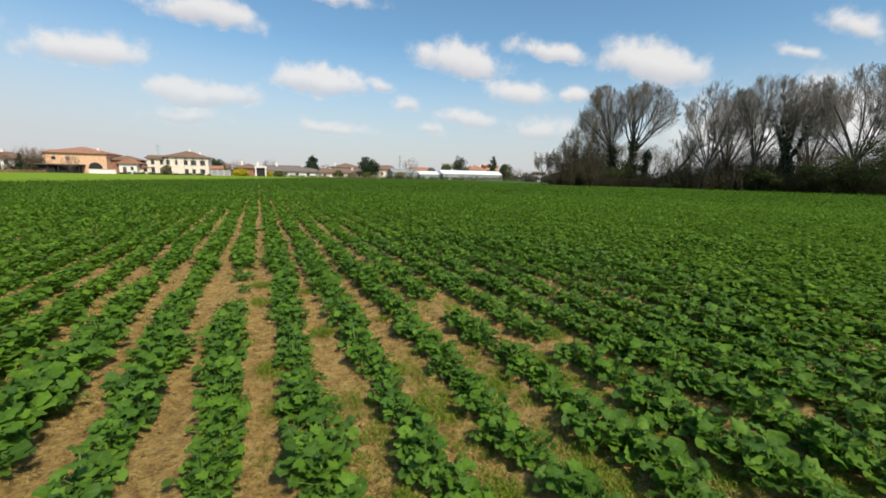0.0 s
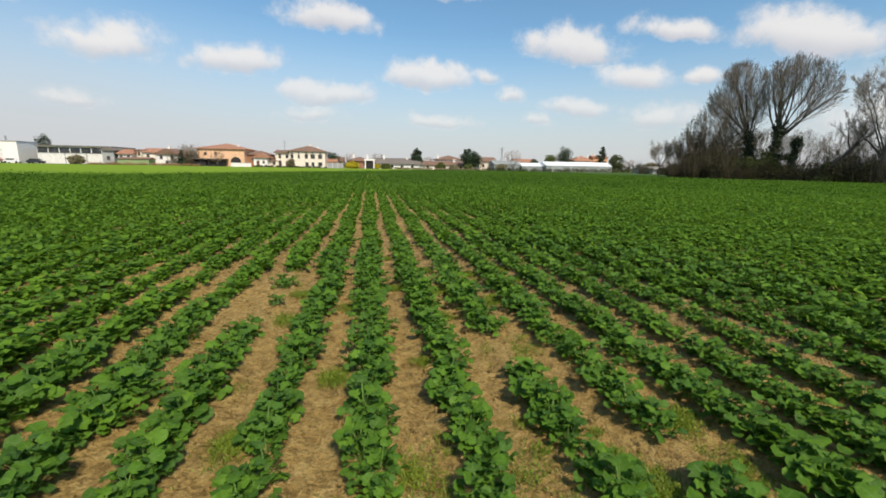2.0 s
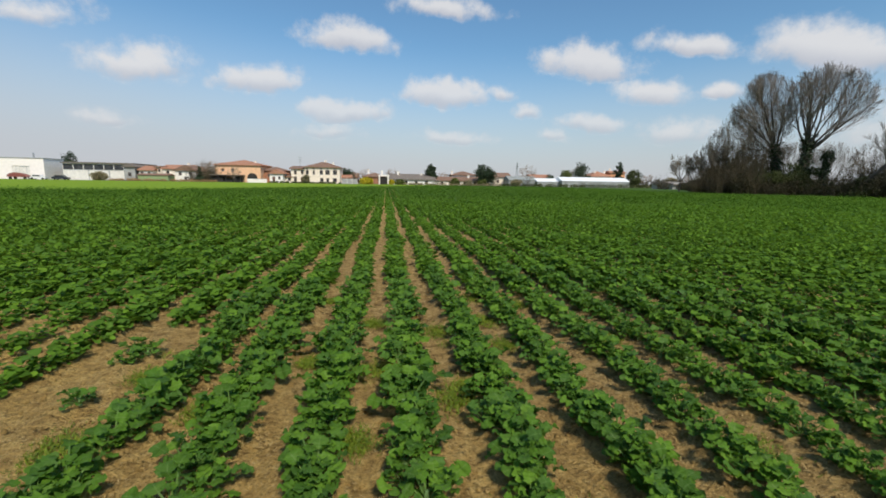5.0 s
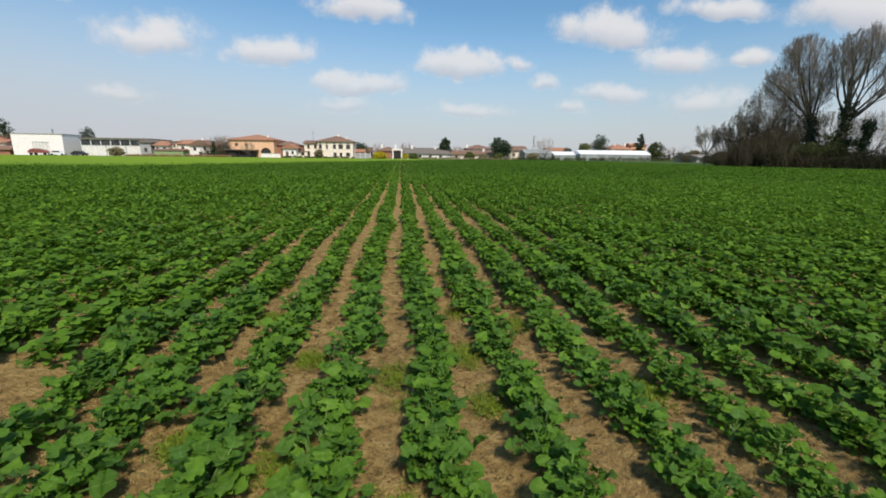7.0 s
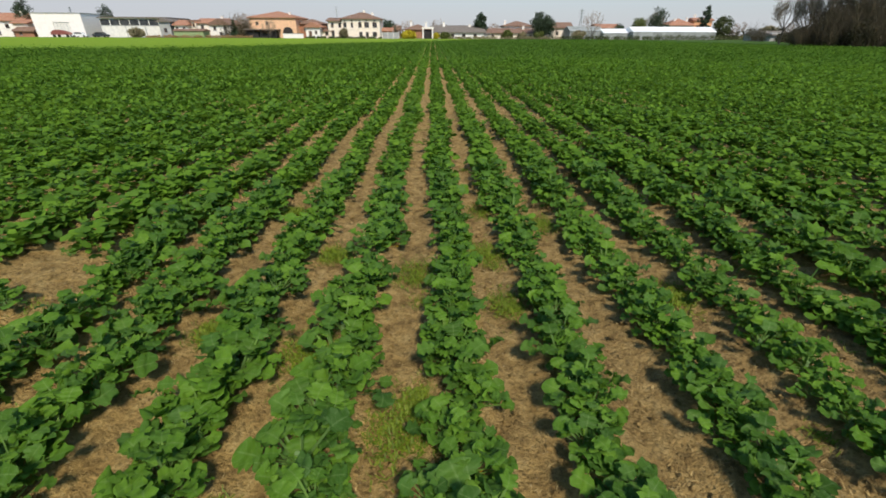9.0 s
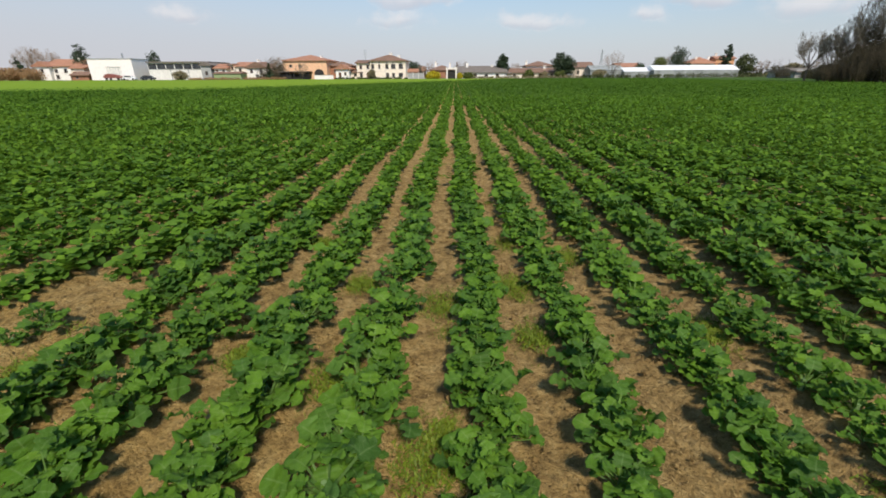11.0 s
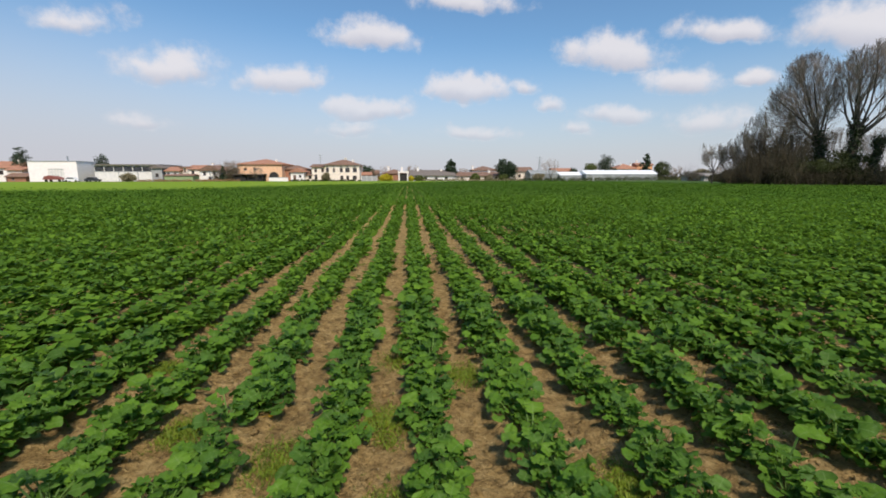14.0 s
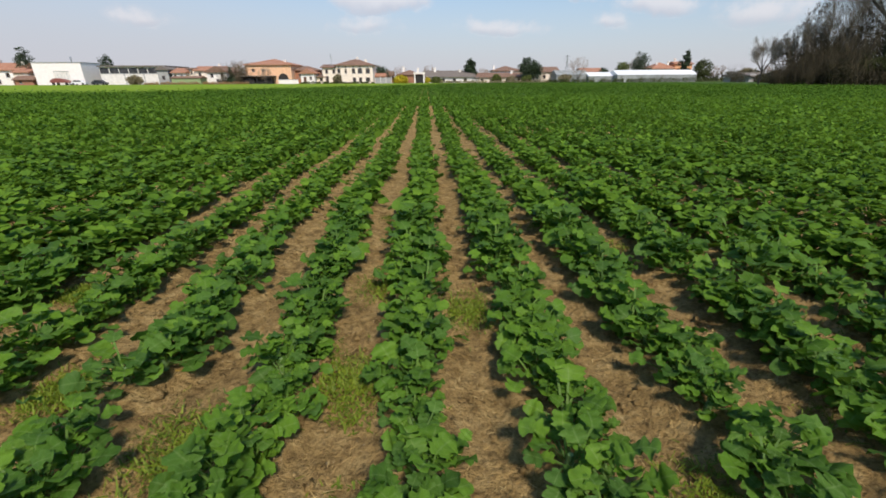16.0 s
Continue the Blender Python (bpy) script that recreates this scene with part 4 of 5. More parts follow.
def add_window(parent, x, z, w, h, y, shutter=False, name="window", frame_mat=None):
    win = part(name, boxes((x - w / 2, x - w / 2 + 0.08, y + 0.06, y + 0.16, z, z + h), (x + w / 2 - 0.08, x + w / 2, y + 0.06, y + 0.16, z, z + h),
                           (x - w / 2 + 0.08, x + w / 2 - 0.08, y + 0.06, y + 0.16, z, z + 0.08), (x - w / 2 + 0.08, x + w / 2 - 0.08, y + 0.06, y + 0.16, z + h - 0.08, z + h),
                           (x - 0.03, x + 0.03, y + 0.07, y + 0.15, z + 0.08, z + h - 0.08)), frame_mat or SHUTTER, parent)
    part("pane", boxes((x - w / 2 + 0.07, x + w / 2 - 0.07, y + 0.10, y + 0.12, z + 0.07, z + h - 0.07)), GLASS, win)
    part("sill", boxes((x - w / 2 - 0.1, x + w / 2 + 0.1, y - 0.1, y + 0.05, z - 0.1, z)), GREY_WALL, win)
    if shutter:
        for s in (-1, 1):
            part("shutter", boxes((x + s * (w / 2 + 0.02), x + s * (w / 2 + 0.02 + w * 0.45), y - 0.07, y - 0.02, z, z + h) if s > 0 else
                                  (x - w / 2 - 0.02 - w * 0.45, x - w / 2 - 0.02, y - 0.07, y - 0.02, z, z + h)), SHUTTER, win)
    return win


def roof_mesh(w, d, z, rise, kind, over=0.5, thick=0.22):
    """A pitched roof over a w by d plan (front at y 0): ridge along x, ridge along y, or hipped."""
    bm = bmesh.new()
    x0, x1, y0, y1 = -w / 2 - over, w / 2 + over, -over, d + over
    if kind == "x":
        ridge = [(x0, d / 2, z + rise), (x1, d / 2, z + rise)]
    elif kind == "y":
        ridge = [(0, y0, z + rise), (0, y1, z + rise)]
    else:
        k = min(w, d) / 2
        ridge = [(-w / 2 + k, d / 2, z + rise), (w / 2 - k, d / 2, z + rise)] if w > d else [(0, k, z + rise), (0, d - k, z + rise)]
        if abs(w - d) < 0.5:
            ridge = [(-0.3, d / 2, z + rise), (0.3, d / 2, z + rise)]
    base = [(x0, y0, z), (x1, y0, z), (x1, y1, z), (x0, y1, z)]
    lo = [bm.verts.new((x, y, zz - thick)) for x, y, zz in base]
    hi = [bm.verts.new(c) for c in base]
    a, b = [bm.verts.new(c) for c in ridge]
    for i in range(4):
        bm.faces.new((lo[i], lo[(i + 1) % 4], hi[(i + 1) % 4], hi[i]))
    bm.faces.new(lo[::-1])
    if kind == "y" or (kind == "hip" and w <= d - 0.5):
        bm.faces.new((hi[0], a, b, hi[3]))
        bm.faces.new((hi[1], hi[2], b, a))
        bm.faces.new((hi[0], hi[1], a))
        bm.faces.new((hi[2], hi[3], b))
    else:
        bm.faces.new((hi[0], hi[1], b, a))
        bm.faces.new((hi[2], hi[3], a, b))
        bm.faces.new((hi[1], hi[2], b))
        bm.faces.new((hi[3], hi[0], a))
    return bm


def house(name, at, turn, w, d, h, rise, kind, wall_mat, roof_mat, windows, label, chimneys=(), doors=(), shutter=False, category="house"):
    """A house whose front faces -y; at is the middle of its front, at the ground."""
    thing = empty(name, pose(at[0], at[1], 0.04, 0, 0, turn), label, category)
    bm = bmesh.new()
    holes = [*windows, *[(x, 0.0, ww, hh) for x, ww, hh in doors]]
    t = 0.35
    wall_panel(bm, -w / 2, w / 2, -0.1, h, 0, t, holes)
    box(bm, -w / 2, -w / 2 + t, t, d - t, -0.1, h)
    box(bm, w / 2 - t, w / 2, t, d - t, -0.1, h)
    box(bm, -w / 2, w / 2, d - t, d, -0.1, h)
    if kind in ("y", "x"):
        o = [(-w / 2, h), (w / 2, h), (0, h + rise * 0.94)]
        if kind == "y":
            for y in (0, d - t):
                v = [[bm.verts.new((x, yy, z)) for x, z in o] for yy in (y, y + t)]
                bm.faces.new(v[0])
                bm.faces.new(v[1][::-1])
                for i in range(3):
                    bm.faces.new((v[0][i], v[1][i], v[1][(i + 1) % 3], v[0][(i + 1) % 3]))
        else:
            o = [(0, h), (d, h), (d / 2, h + rise * 0.94)]
            for x in (-w / 2, w / 2 - t):
                v = [[bm.verts.new((xx, y, z)) for y, z in o] for xx in (x, x + t)]
                bm.faces.new(v[0])
                bm.faces.new(v[1][::-1])
                for i in range(3):
                    bm.faces.new((v[0][i], v[1][i], v[1][(i + 1) % 3], v[0][(i + 1) % 3]))
    part("wall", bm, wall_mat, thing)
    roof = part("roof", roof_mesh(w, d, h + 0.2, rise, kind), roof_mat, thing)
    for x, z, ww, hh in windows:
        add_window(thing, x, z, ww, hh, 0.0, shutter)
    for x, ww, hh in doors:
        part("door", boxes((x - ww / 2, x + ww / 2, 0.12, 0.2, 0.0, hh), (x - ww / 2 + 0.1, x + ww / 2 - 0.1, 0.09, 0.12, 0.1, hh - 0.1)), SHUTTER, thing)
    for x, y, z in chimneys:
        part("chimney", boxes((x - 0.35, x + 0.35, y - 0.3, y + 0.3, h + 0.1, z), (x - 0.45, x + 0.45, y - 0.4, y + 0.4, z, z + 0.15)), WHITE, roof, "white plastered chimney")
    return thing


def row_of(n, x0, x1, z, w, h):
    return [(x0 + (x1 - x0) * i / max(1, n - 1), z, w, h) for i in range(n)]


Y0 = 150.0
# the large white warehouse and its long shed
wh = empty("warehouse", pose(-108.1, Y0, 0.04, 0, 0, 3), "big white-clad flat-roofed warehouse block", "warehouse")
part("front_wall", prism([(-6.9, -0.1), (-1.5, -0.1), (-1.5, 4.0), (3.1, 4.0), (3.1, -0.1), (6.9, -0.1), (6.9, 6.3), (-6.9, 6.3)], 0, 0.4), WAREHOUSE_WHITE, wh)
for x in (-6.9, 6.5):
    part("side_wall", boxes((x, x + 0.4, 0.4, 8.6, -0.1, 6.3)), WAREHOUSE_WHITE, wh)
part("back_wall", boxes((-6.9, 6.9, 8.6, 9, -0.1, 6.3)), WAREHOUSE_WHITE, wh)
part("roof", boxes((-7.05, 7.05, -0.15, 9.15, 6.3, 6.5)), GREY_WALL, wh)
gate = part("gate", boxes((-1.5, 3.1, 0.2, 0.3, 0, 4.0)), METAL, wh, "grey metal sliding gate")
for i in range(5):
    part("gate_panel", boxes((-1.45 + i * 0.91, -0.64 + i * 0.91, 0.15, 0.2, 0.1, 3.9)), OFFWHITE, gate)
part("vent", boxes((0.4, 0.7, 6, 6.3, 6.5, 8.2), (0.1, 1.0, 6.1, 6.2, 7.6, 7.7)), METAL, wh)

sh = empty("long_shed", pose(-87.7, Y0 + 3, 0.04, 0, 0, 5), "long pale concrete shed with a dark strip of high windows", "shed")
bm = bmesh.new()
wall_panel(bm, -9.7, 9.7, -0.1, 5.2, 0, 0.3, [(x, 3.3, 2.55, 1.6) for x in np.linspace(-8.3, 8.3, 7)])
box(bm, -9.7, 9.7, 15.7, 16, -0.1, 5.2)
box(bm, -9.7, -9.4, 0.3, 15.7, -0.1, 5.2)
box(bm, 9.4, 9.7, 0.3, 15.7, -0.1, 5.2)
part("wall", bm, OFFWHITE, sh)
part("roof", boxes((-10.0, 10.0, -0.5, 16.3, 5.2, 5.55)), GREY_TILES, sh)
for x in np.linspace(-8.3, 8.3, 7):
    add_window(sh, float(x), 3.3, 2.55, 1.6, 0.0, frame_mat=DARK_IN)
for x in (-2.8, 2.8):
    part("pilaster", boxes((x - 0.12, x + 0.12, -0.06, 0.0, 0, 3.2)), GREY_WALL, sh)

# houses, from the warehouse towards the greenhouse
house("house", (-127.6, Y0 + 5), 6, 10, 9, 4.3, 2.2, "x", WHITE, TERRACOTTA, [(-3, 2.4, 1.1, 1.2), (0, 2.4, 1.1, 1.2), (3.2, 2.4, 1.1, 1.2), (-3, 0.5, 1.1, 1.3)], "white two-storey house with an orange tiled roof", [(3.4, 3, 7.0)], [(1.4, 1.0, 2.1)])
house("house", (-133.8, Y0 + 3), 6, 4.6, 8, 4.2, 1.5, "y", WHITE, TERRACOTTA, [(0, 2.4, 0.9, 1.2)], "white gabled wing with orange tiles")
house("annex", (-121.9, Y0 + 3), 4, 4.2, 7, 3.6, 1.0, "x", CREAM, TERRACOTTA, [(0, 1.4, 0.9, 1.1)], "low cream annex with orange tiles")
house("farm_shed", (-118.2, Y0 - 1), 4, 5.0, 5, 1.5, 1.1, "x", BRICK, BROWN_TILES, [(-1, 0.6, 0.8, 0.7)], "low red-brown brick farm shed", category="shed")
house("house", (-77.8, Y0 + 1), 6, 3.0, 9, 4.2, 1.0, "y", GREY_WALL, GREY_TILES, [(0, 1.4, 0.9, 1.2)], "narrow grey plastered outbuilding")
house("house", (-73.6, Y0 + 2), 0, 4.0, 9, 3.3, 1.4, "x", WHITE, TERRACOTTA, [(-1.2, 1.9, 0.8, 1.0), (0.9, 1.9, 0.8, 1.0), (0, 0.4, 0.8, 1.0)], "small white house with a red tiled roof")
house("house", (-70.2, Y0 + 4), 0, 2.8, 8, 4.5, 0.3, "x", CREAM, BROWN_TILES, [(-0.4, 3.0, 0.7, 0.9)], "tall narrow cream house with a flat brown roof")
house("house", (-65.0, Y0 + 3), 0, 8.2, 8, 3.9, 1.3, "x", CREAM, TERRACOTTA, [(-2.6, 2.3, 0.9, 1.1), (0.0, 2.3, 0.9, 1.1), (2.4, 2.3, 0.9, 1.1)], "cream house with orange tiles", [(2.6, 3, 5.9)])
house("house", (-60.6, Y0 - 1), -3, 6.2, 9, 3.4, 1.6, "y", WHITE, BROWN_TILES, [(-1.6, 2.0, 0.9, 1.1), (1.5, 2.0, 0.9, 1.1), (0, 0.5, 0.9, 1.1)], "white gabled house with brown tiled roof")
house("annex", (-56.4, Y0 + 1), 0, 3.4, 6, 1.7, 0.7, "x", WHITE, BROWN_TILES, [(0, 0.5, 0.8, 0.8)], "low white annex among bare bushes")
gs = empty("garden_shed", pose(-67.6, Y0 - 6, 0.04), "pale green sheet-metal garden shed", "shed")
part("wall", boxes((-4.2, 4.2, 0, 4, -0.1, 1.75)), GREEN_SHED, gs)
part("roof", roof_mesh(8.4, 4, 1.85, 0.55, "x", 0.25, 0.1), BROWN_TILES, gs)
for i in range(9):
    part("rib", boxes((-4.2 + i * 1.03, -4.12 + i * 1.03, -0.04, 0.0, 0, 1.7)), GREEN_SHED, gs)

# the orange barn with its arch and lean-to
barn = house("barn", (-45.2, Y0), 0, 13.8, 14, 5.4, 1.8, "hip", ORANGE, TERRACOTTA, [(-4.6, 3.6, 0.9, 0.8), (-1.6, 3.6, 0.9, 0.8)], "large orange plastered barn with red tiled roof and lean-to", [(4.0, 5, 6.9)], category="barn")
arch = bmesh.new()
pts = [(1.55 * math.cos(a), 1.5 + 1.55 * math.sin(a)) for a in np.linspace(0, math.pi, 13)]
ring = [(4.3 + x, z) for x, z in [(1.55, 0.0)] + pts + [(-1.55, 0.0)]]
vs = [arch.verts.new((x, -0.03, z)) for x, z in ring]
arch.faces.new(vs)
back = [arch.verts.new((x, 0.02, z)) for x, z in ring]
arch.faces.new(back[::-1])
for i in range(len(ring) - 1):
    arch.faces.new((vs[i], back[i], back[i + 1], vs[i + 1]))
# flat dark plate on the wall; its colour stands for the arch's shaded inside
part("archway", arch, DARK_IN, barn, "archway with its dark inside painted on a flat plate")
part("lean_to_roof", boxes((-7.0, 2.2, -4.5, -0.02, 2.2, 2.4)), GREY_TILES, barn)
for x in np.linspace(-6.7, 1.9, 5):
    part("post", boxes((x - 0.12, x + 0.12, -4.3, -4.06, -0.1, 2.2)), DARK_IN, barn)
part("stacked_timber", boxes((-6.6, -3.4, -3.6, -1, -0.1, 1.7), (-3.2, -0.3, -3.2, -1, -0.1, 1.3), (0.0, 1.6, -3.4, -1, -0.1, 1.9), bevel=0.06), DARK_IN, barn)
house("brick_house", (-35.2, Y0 + 4), 0, 7.4, 8, 3.9, 1.3, "hip", BRICK, BROWN_TILES, [(1.6, 2.0, 0.8, 1.0), (-1.6, 2.0, 0.8, 1.0)], "brick outbuilding with a brown hipped roof")
house("white_house", (-33.0, Y0 - 2), 0, 4.1, 8, 2.9, 1.3, "y", WHITE, TERRACOTTA, [(0.9, 1.2, 0.7, 0.9)], "small white gabled house", (), [(-0.8, 0.9, 2.0)])
gw = empty("garden_wall", pose(-37.8, Y0 - 6, 0.0), "low white plastered garden wall", "wall")
part("wall", boxes((-2.9, 2.9, 0, 0.25, -0.1, 1.25)), WHITE, gw)
part("coping", boxes((-3.0, 3.0, -0.06, 0.31, 1.25, 1.35)), GREY_WALL, gw)
house("annex", (-29.6, Y0 + 1), 0, 3.0, 6, 1.9, 0.8, "x", CREAM, BROWN_TILES, [(0, 0.8, 0.9, 0.9)], "low cream annex with brown tiles")

# the villa
house("villa_wing", (-26.6, Y0 + 0.6), 0, 4.6, 9, 4.6, 0.9, "x", CREAM, BROWN_TILES, [(-1.0, 3.0, 0.8, 1.2), (1.2, 3.0, 0.8, 1.2), (-1.0, 0.6, 0.9, 1.6)], "two-storey cream wing of the villa", (), [(1.2, 1.0, 2.0)])
villa = house("villa", (-18.9, Y0), 0, 11.2, 10, 5.2, 1.8, "hip", CREAM, BROWN_TILES,
              [(-4.8, 3.0, 0.9, 1.4), (-2.7, 3.0, 0.65, 1.3), (-0.3, 3.0, 1.0, 1.4), (1.7, 3.0, 1.4, 1.4), (4.1, 3.0, 1.3, 1.4)]
              + [(x, 4.65, 0.4, 0.35) for x in (-4.8, -2.7, -0.3, 1.7, 4.1)] + [(-4.7, 0.6, 0.8, 1.4), (-0.2, 0.5, 1.0, 1.3), (1.7, 0.5, 0.9, 1.3), (4.0, 0.6, 1.3, 1.2)], "two-storey cream villa with a hipped brown roof and brown shutters", [(0.5, 5, 7.6), (3.2, 4, 6.9)], (), False)
mast = empty("antenna_mast", pose(-26.2, Y0 + 2, 4.5), "thin roof antenna mast", "antenna")
part("pole", boxes((-0.06, 0.06, -0.06, 0.06, 0.8, 4.2)), METAL, mast)
for z in (2.6, 3.3, 3.9):
    part("rod", boxes((-0.6, 0.6, -0.03, 0.03, z, z + 0.06)), METAL, mast)

# fences, sheds and low houses in the middle
fe = empty("fence_wall", pose(-8.3, Y0 - 2, 0), "grey concrete boundary fence", "fence")
for i in range(3):
    part("panel", boxes((-4.1 + i * 1.66, -2.5 + i * 1.66, 0, 0.12, -0.1, 1.75)), GREY_WALL, fe)
for i in range(4):
    part("post", boxes((-4.2 + i * 1.66, -4.08 + i * 1.66, -0.04, 0.16, -0.1, 1.95)), OFFWHITE, fe)
house("house", (-13.0, Y0 + 22), 0, 8, 8, 2.4, 1.4, "x", BRICK, TERRACOTTA, [(-1, 1, 1, 1)], "low house with a reddish tiled roof behind the fence")
house("house", (-2.6, Y0 + 20), 0, 8.5, 9, 2.6, 1.6, "hip", BRICK, BROWN_TILES, [(-2, 1.0, 1, 1.2), (2, 1.0, 1, 1.2)], "single-storey brick house with a dark brown roof", [(-2.2, 4, 5.3), (3.0, 4, 5.0)])
house("shed", (-12.0, Y0 + 5), 0, 3.6, 5, 2.0, 0.9, "x", BRICK, TERRACOTTA, [(0, 0.7, 0.8, 0.8)], "small brick shed with a faded red roof", category="shed")
gt = empty("garden_gateway", pose(1.2, Y0 - 3, 0.04), "white garden gateway with dark interior", "gateway")
part("post", boxes((-1.6, -1.2, 0, 1.2, -0.1, 2.7)), WHITE, gt)
part("post", boxes((1.2, 1.6, 0, 1.2, -0.1, 2.7)), WHITE, gt)
part("lintel", boxes((-1.8, 1.8, -0.1, 1.3, 2.7, 3.15)), WHITE, gt)
# dark panel across the opening: the gateway's inner shade put into its colour
part("shade_panel", boxes((-1.19, 1.19, 0.5, 0.6, 0.0, 2.5)), DARK_IN, gt)
house("long_house", (10.8, Y0 + 2), 0, 15.5, 10, 1.7, 1.9, "x", WHITE, GREY_TILES, [(-5, 0.5, 1.0, 0.9), (-2, 0.5, 1.0, 0.9), (1.5, 0.5, 1.0, 0.9), (5, 0.5, 1.0, 0.9)], "long low white house with a grey-brown roof", [(-4.6, 4, 4.5), (3.5, 4, 3.9)])
house("house", (18.2, Y0 + 3), 0, 3.4, 6, 1.3, 0.9, "x", WHITE, GREY_TILES, [(0, 0.4, 1.0, 0.7)], "little white plastered outbuilding")
house("house", (31.4, Y0 + 14), 0, 9.4, 9, 3.7, 1.5, "hip", WHITE, BROWN_TILES, [(-2.5, 1.5, 1, 1.2), (2.5, 1.5, 1, 1.2)], "white house with a dark red-brown hipped roof", [(-4.2, 4, 5.4)])
house("house", (27.5, Y0 + 4), 0, 15, 8, 1.6, 1.3, "x", CREAM, BROWN_TILES, row_of(5, -6, 6, 0.5, 0.9, 0.8), "low cream house with a weathered brown roof", [(4.0, 3, 3.6)])
house("house", (45.0, Y0 + 10), 0, 6.5, 9, 3.2, 1.6, "x", CREAM, BROWN_TILES, [(-1.6, 1.2, 0.9, 1.1), (1.6, 1.2, 0.9, 1.1)], "cream house with a brown roof behind trees")

# greenhouses


def greenhouse(at, turn, w, d, h, rise, roof_mat, label):
    g = empty("greenhouse", pose(at[0], at[1], 0.04, 0, 0, turn), label, "greenhouse")
    n = max(3, int(w / 1.9))
    for i in range(n):
        a = -w / 2 + w * i / n
        part("wall_pane", boxes((a + 0.05, a + w / n - 0.05, 0.0, 0.05, 0.25, h)), FILM_GREY, g)
        part("post", boxes((a - 0.05, a + 0.05, -0.04, 0.08, -0.1, h)), METAL, g)
    part("plinth", boxes((-w / 2, w / 2, -0.02, 0.1, -0.1, 0.25)), GREY_WALL, g)
    part("gable", prism([(0, 0.0), (w, 0.0), (w, h), (0, h)], d - 0.05, d), FILM_GREY, g).location = (-w / 2, 0, 0)
    for s in (-1, 1):
        end = prism([(0.0, 0.0), (d, 0.0), (d, h), (d / 2, h + rise - 0.1), (0.0, h)], -0.03, 0.03)
        bmesh.ops.rotate(end, verts=end.verts, cent=(0, 0, 0), matrix=Matrix.Rotation(radians(90), 3, "Z"))
        bmesh.ops.translate(end, verts=end.verts, vec=(s * (w / 2 - 0.04), 0, 0))
        part("gable", end, FILM_GREY, g)
    part("roof", roof_mesh(w, d, h + 0.06, rise, "x", 0.12, 0.06), roof_mat, g)
    return g


greenhouse((76.2, Y0 - 2), 0, 25.4, 8, 2.15, 1.4, FILM_WHITE, "long greenhouse with a whitewashed roof")
greenhouse((59.6, Y0 + 1), 0, 8.2, 7, 1.8, 1.2, FILM_WHITE, "short greenhouse with a whitewashed roof")
greenhouse((50.8, Y0 + 3), 0, 10.4, 8, 2.3, 1.4, FILM_GREY, "old grey glass greenhouse")
house("house", (65.5, Y0 + 24), 0, 8, 9, 3.4, 1.3, "x", WHITE, TERRACOTTA, [(-2, 2.6, 1, 1.1)], "white house with an orange roof far behind the greenhouse")
house("orange_house", (100.2, Y0 + 26), -14, 6.0, 9, 6.0, 0.9, "x", ORANGE_BRIGHT, TERRACOTTA, [(-1.6, 3.4, 0.9, 1.2), (1.4, 3.4, 0.9, 1.2)], "bright orange house with a tiled roof behind the greenhouse", [(-2, 5, 8.0)])
house("house", (92.6, Y0 + 26), -6, 8.6, 10, 4.4, 2.2, "hip", WHITE, TERRACOTTA, [(-2.4, 2.6, 0.9, 1.1), (1.8, 2.6, 0.9, 1.1)], "white house with a broad pinkish hipped roof", [(-1.6, 3, 6.6), (2.6, 3, 6.9)])
house("field_barn", (83.5, 113), 24, 10, 6, 1.3, 0.8, "x", GREY_WALL, GREY_TILES, [(-2, 0.8, 1, 0.8)], "low weathered field barn under the small tree", (), [(2.0, 2.0, 1.9)], category="barn")

# vehicles by the warehouse


def car(at, turn, paint, label):
    c = empty("car", pose(at[0], at[1], 0.04, 0, 0, turn), label, "car")
    part("body", prism([(-2.0, 0.3), (2.0, 0.3), (2.05, 0.75), (1.2, 0.9), (0.7, 1.4), (-1.0, 1.42), (-1.6, 0.95), (-2.05, 0.85)], -0.8, 0.8), paint, c)
    part("side_window", prism([(-1.25, 0.95), (0.95, 0.95), (0.6, 1.33), (-0.95, 1.35)], -0.82, 0.82), GLASS, c)
    for x in (-1.25, 1.3):
        for y in (-0.78, 0.78):
            wheel = bmesh.new()
            bmesh.ops.create_cone(wheel, cap_ends=True, segments=14, radius1=0.31, radius2=0.31, depth=0.2, matrix=Matrix.Translation((x, y, 0.31)) @ Matrix.Rotation(radians(90), 4, "X"))
            part("wheel", wheel, RUBBER, c)
    return c


car((-100.6, Y0 - 3), 8, CAR_WHITE, "white parked car beside the warehouse")
car((-95.3, Y0 - 2), 5, CAR_DARK, "dark parked car in the shed's yard")
tr = empty("farm_trailer", pose(-104.8, Y0 - 4, 0.04, 0, 0, 3), "red-brown loaded farm trailer", "trailer")
part("bed", prism([(-2.6, 0.7), (2.6, 0.7), (2.6, 0.95), (1.1, 1.6), (-0.9, 2.0), (-2.0, 1.7), (-2.6, 1.2)], -1.0, 1.0), RED_PAINT, tr)
for x in (-1.8, 1.8):
    for y in (-0.9, 0.9):
        wheel = bmesh.new()
        bmesh.ops.create_cone(wheel, cap_ends=True, segments=14, radius1=0.4, radius2=0.4, depth=0.25, matrix=Matrix.Translation((x, y, 0.4)) @ Matrix.Rotation(radians(90), 4, "X"))
        part("wheel", wheel, RUBBER, tr)

# village trees


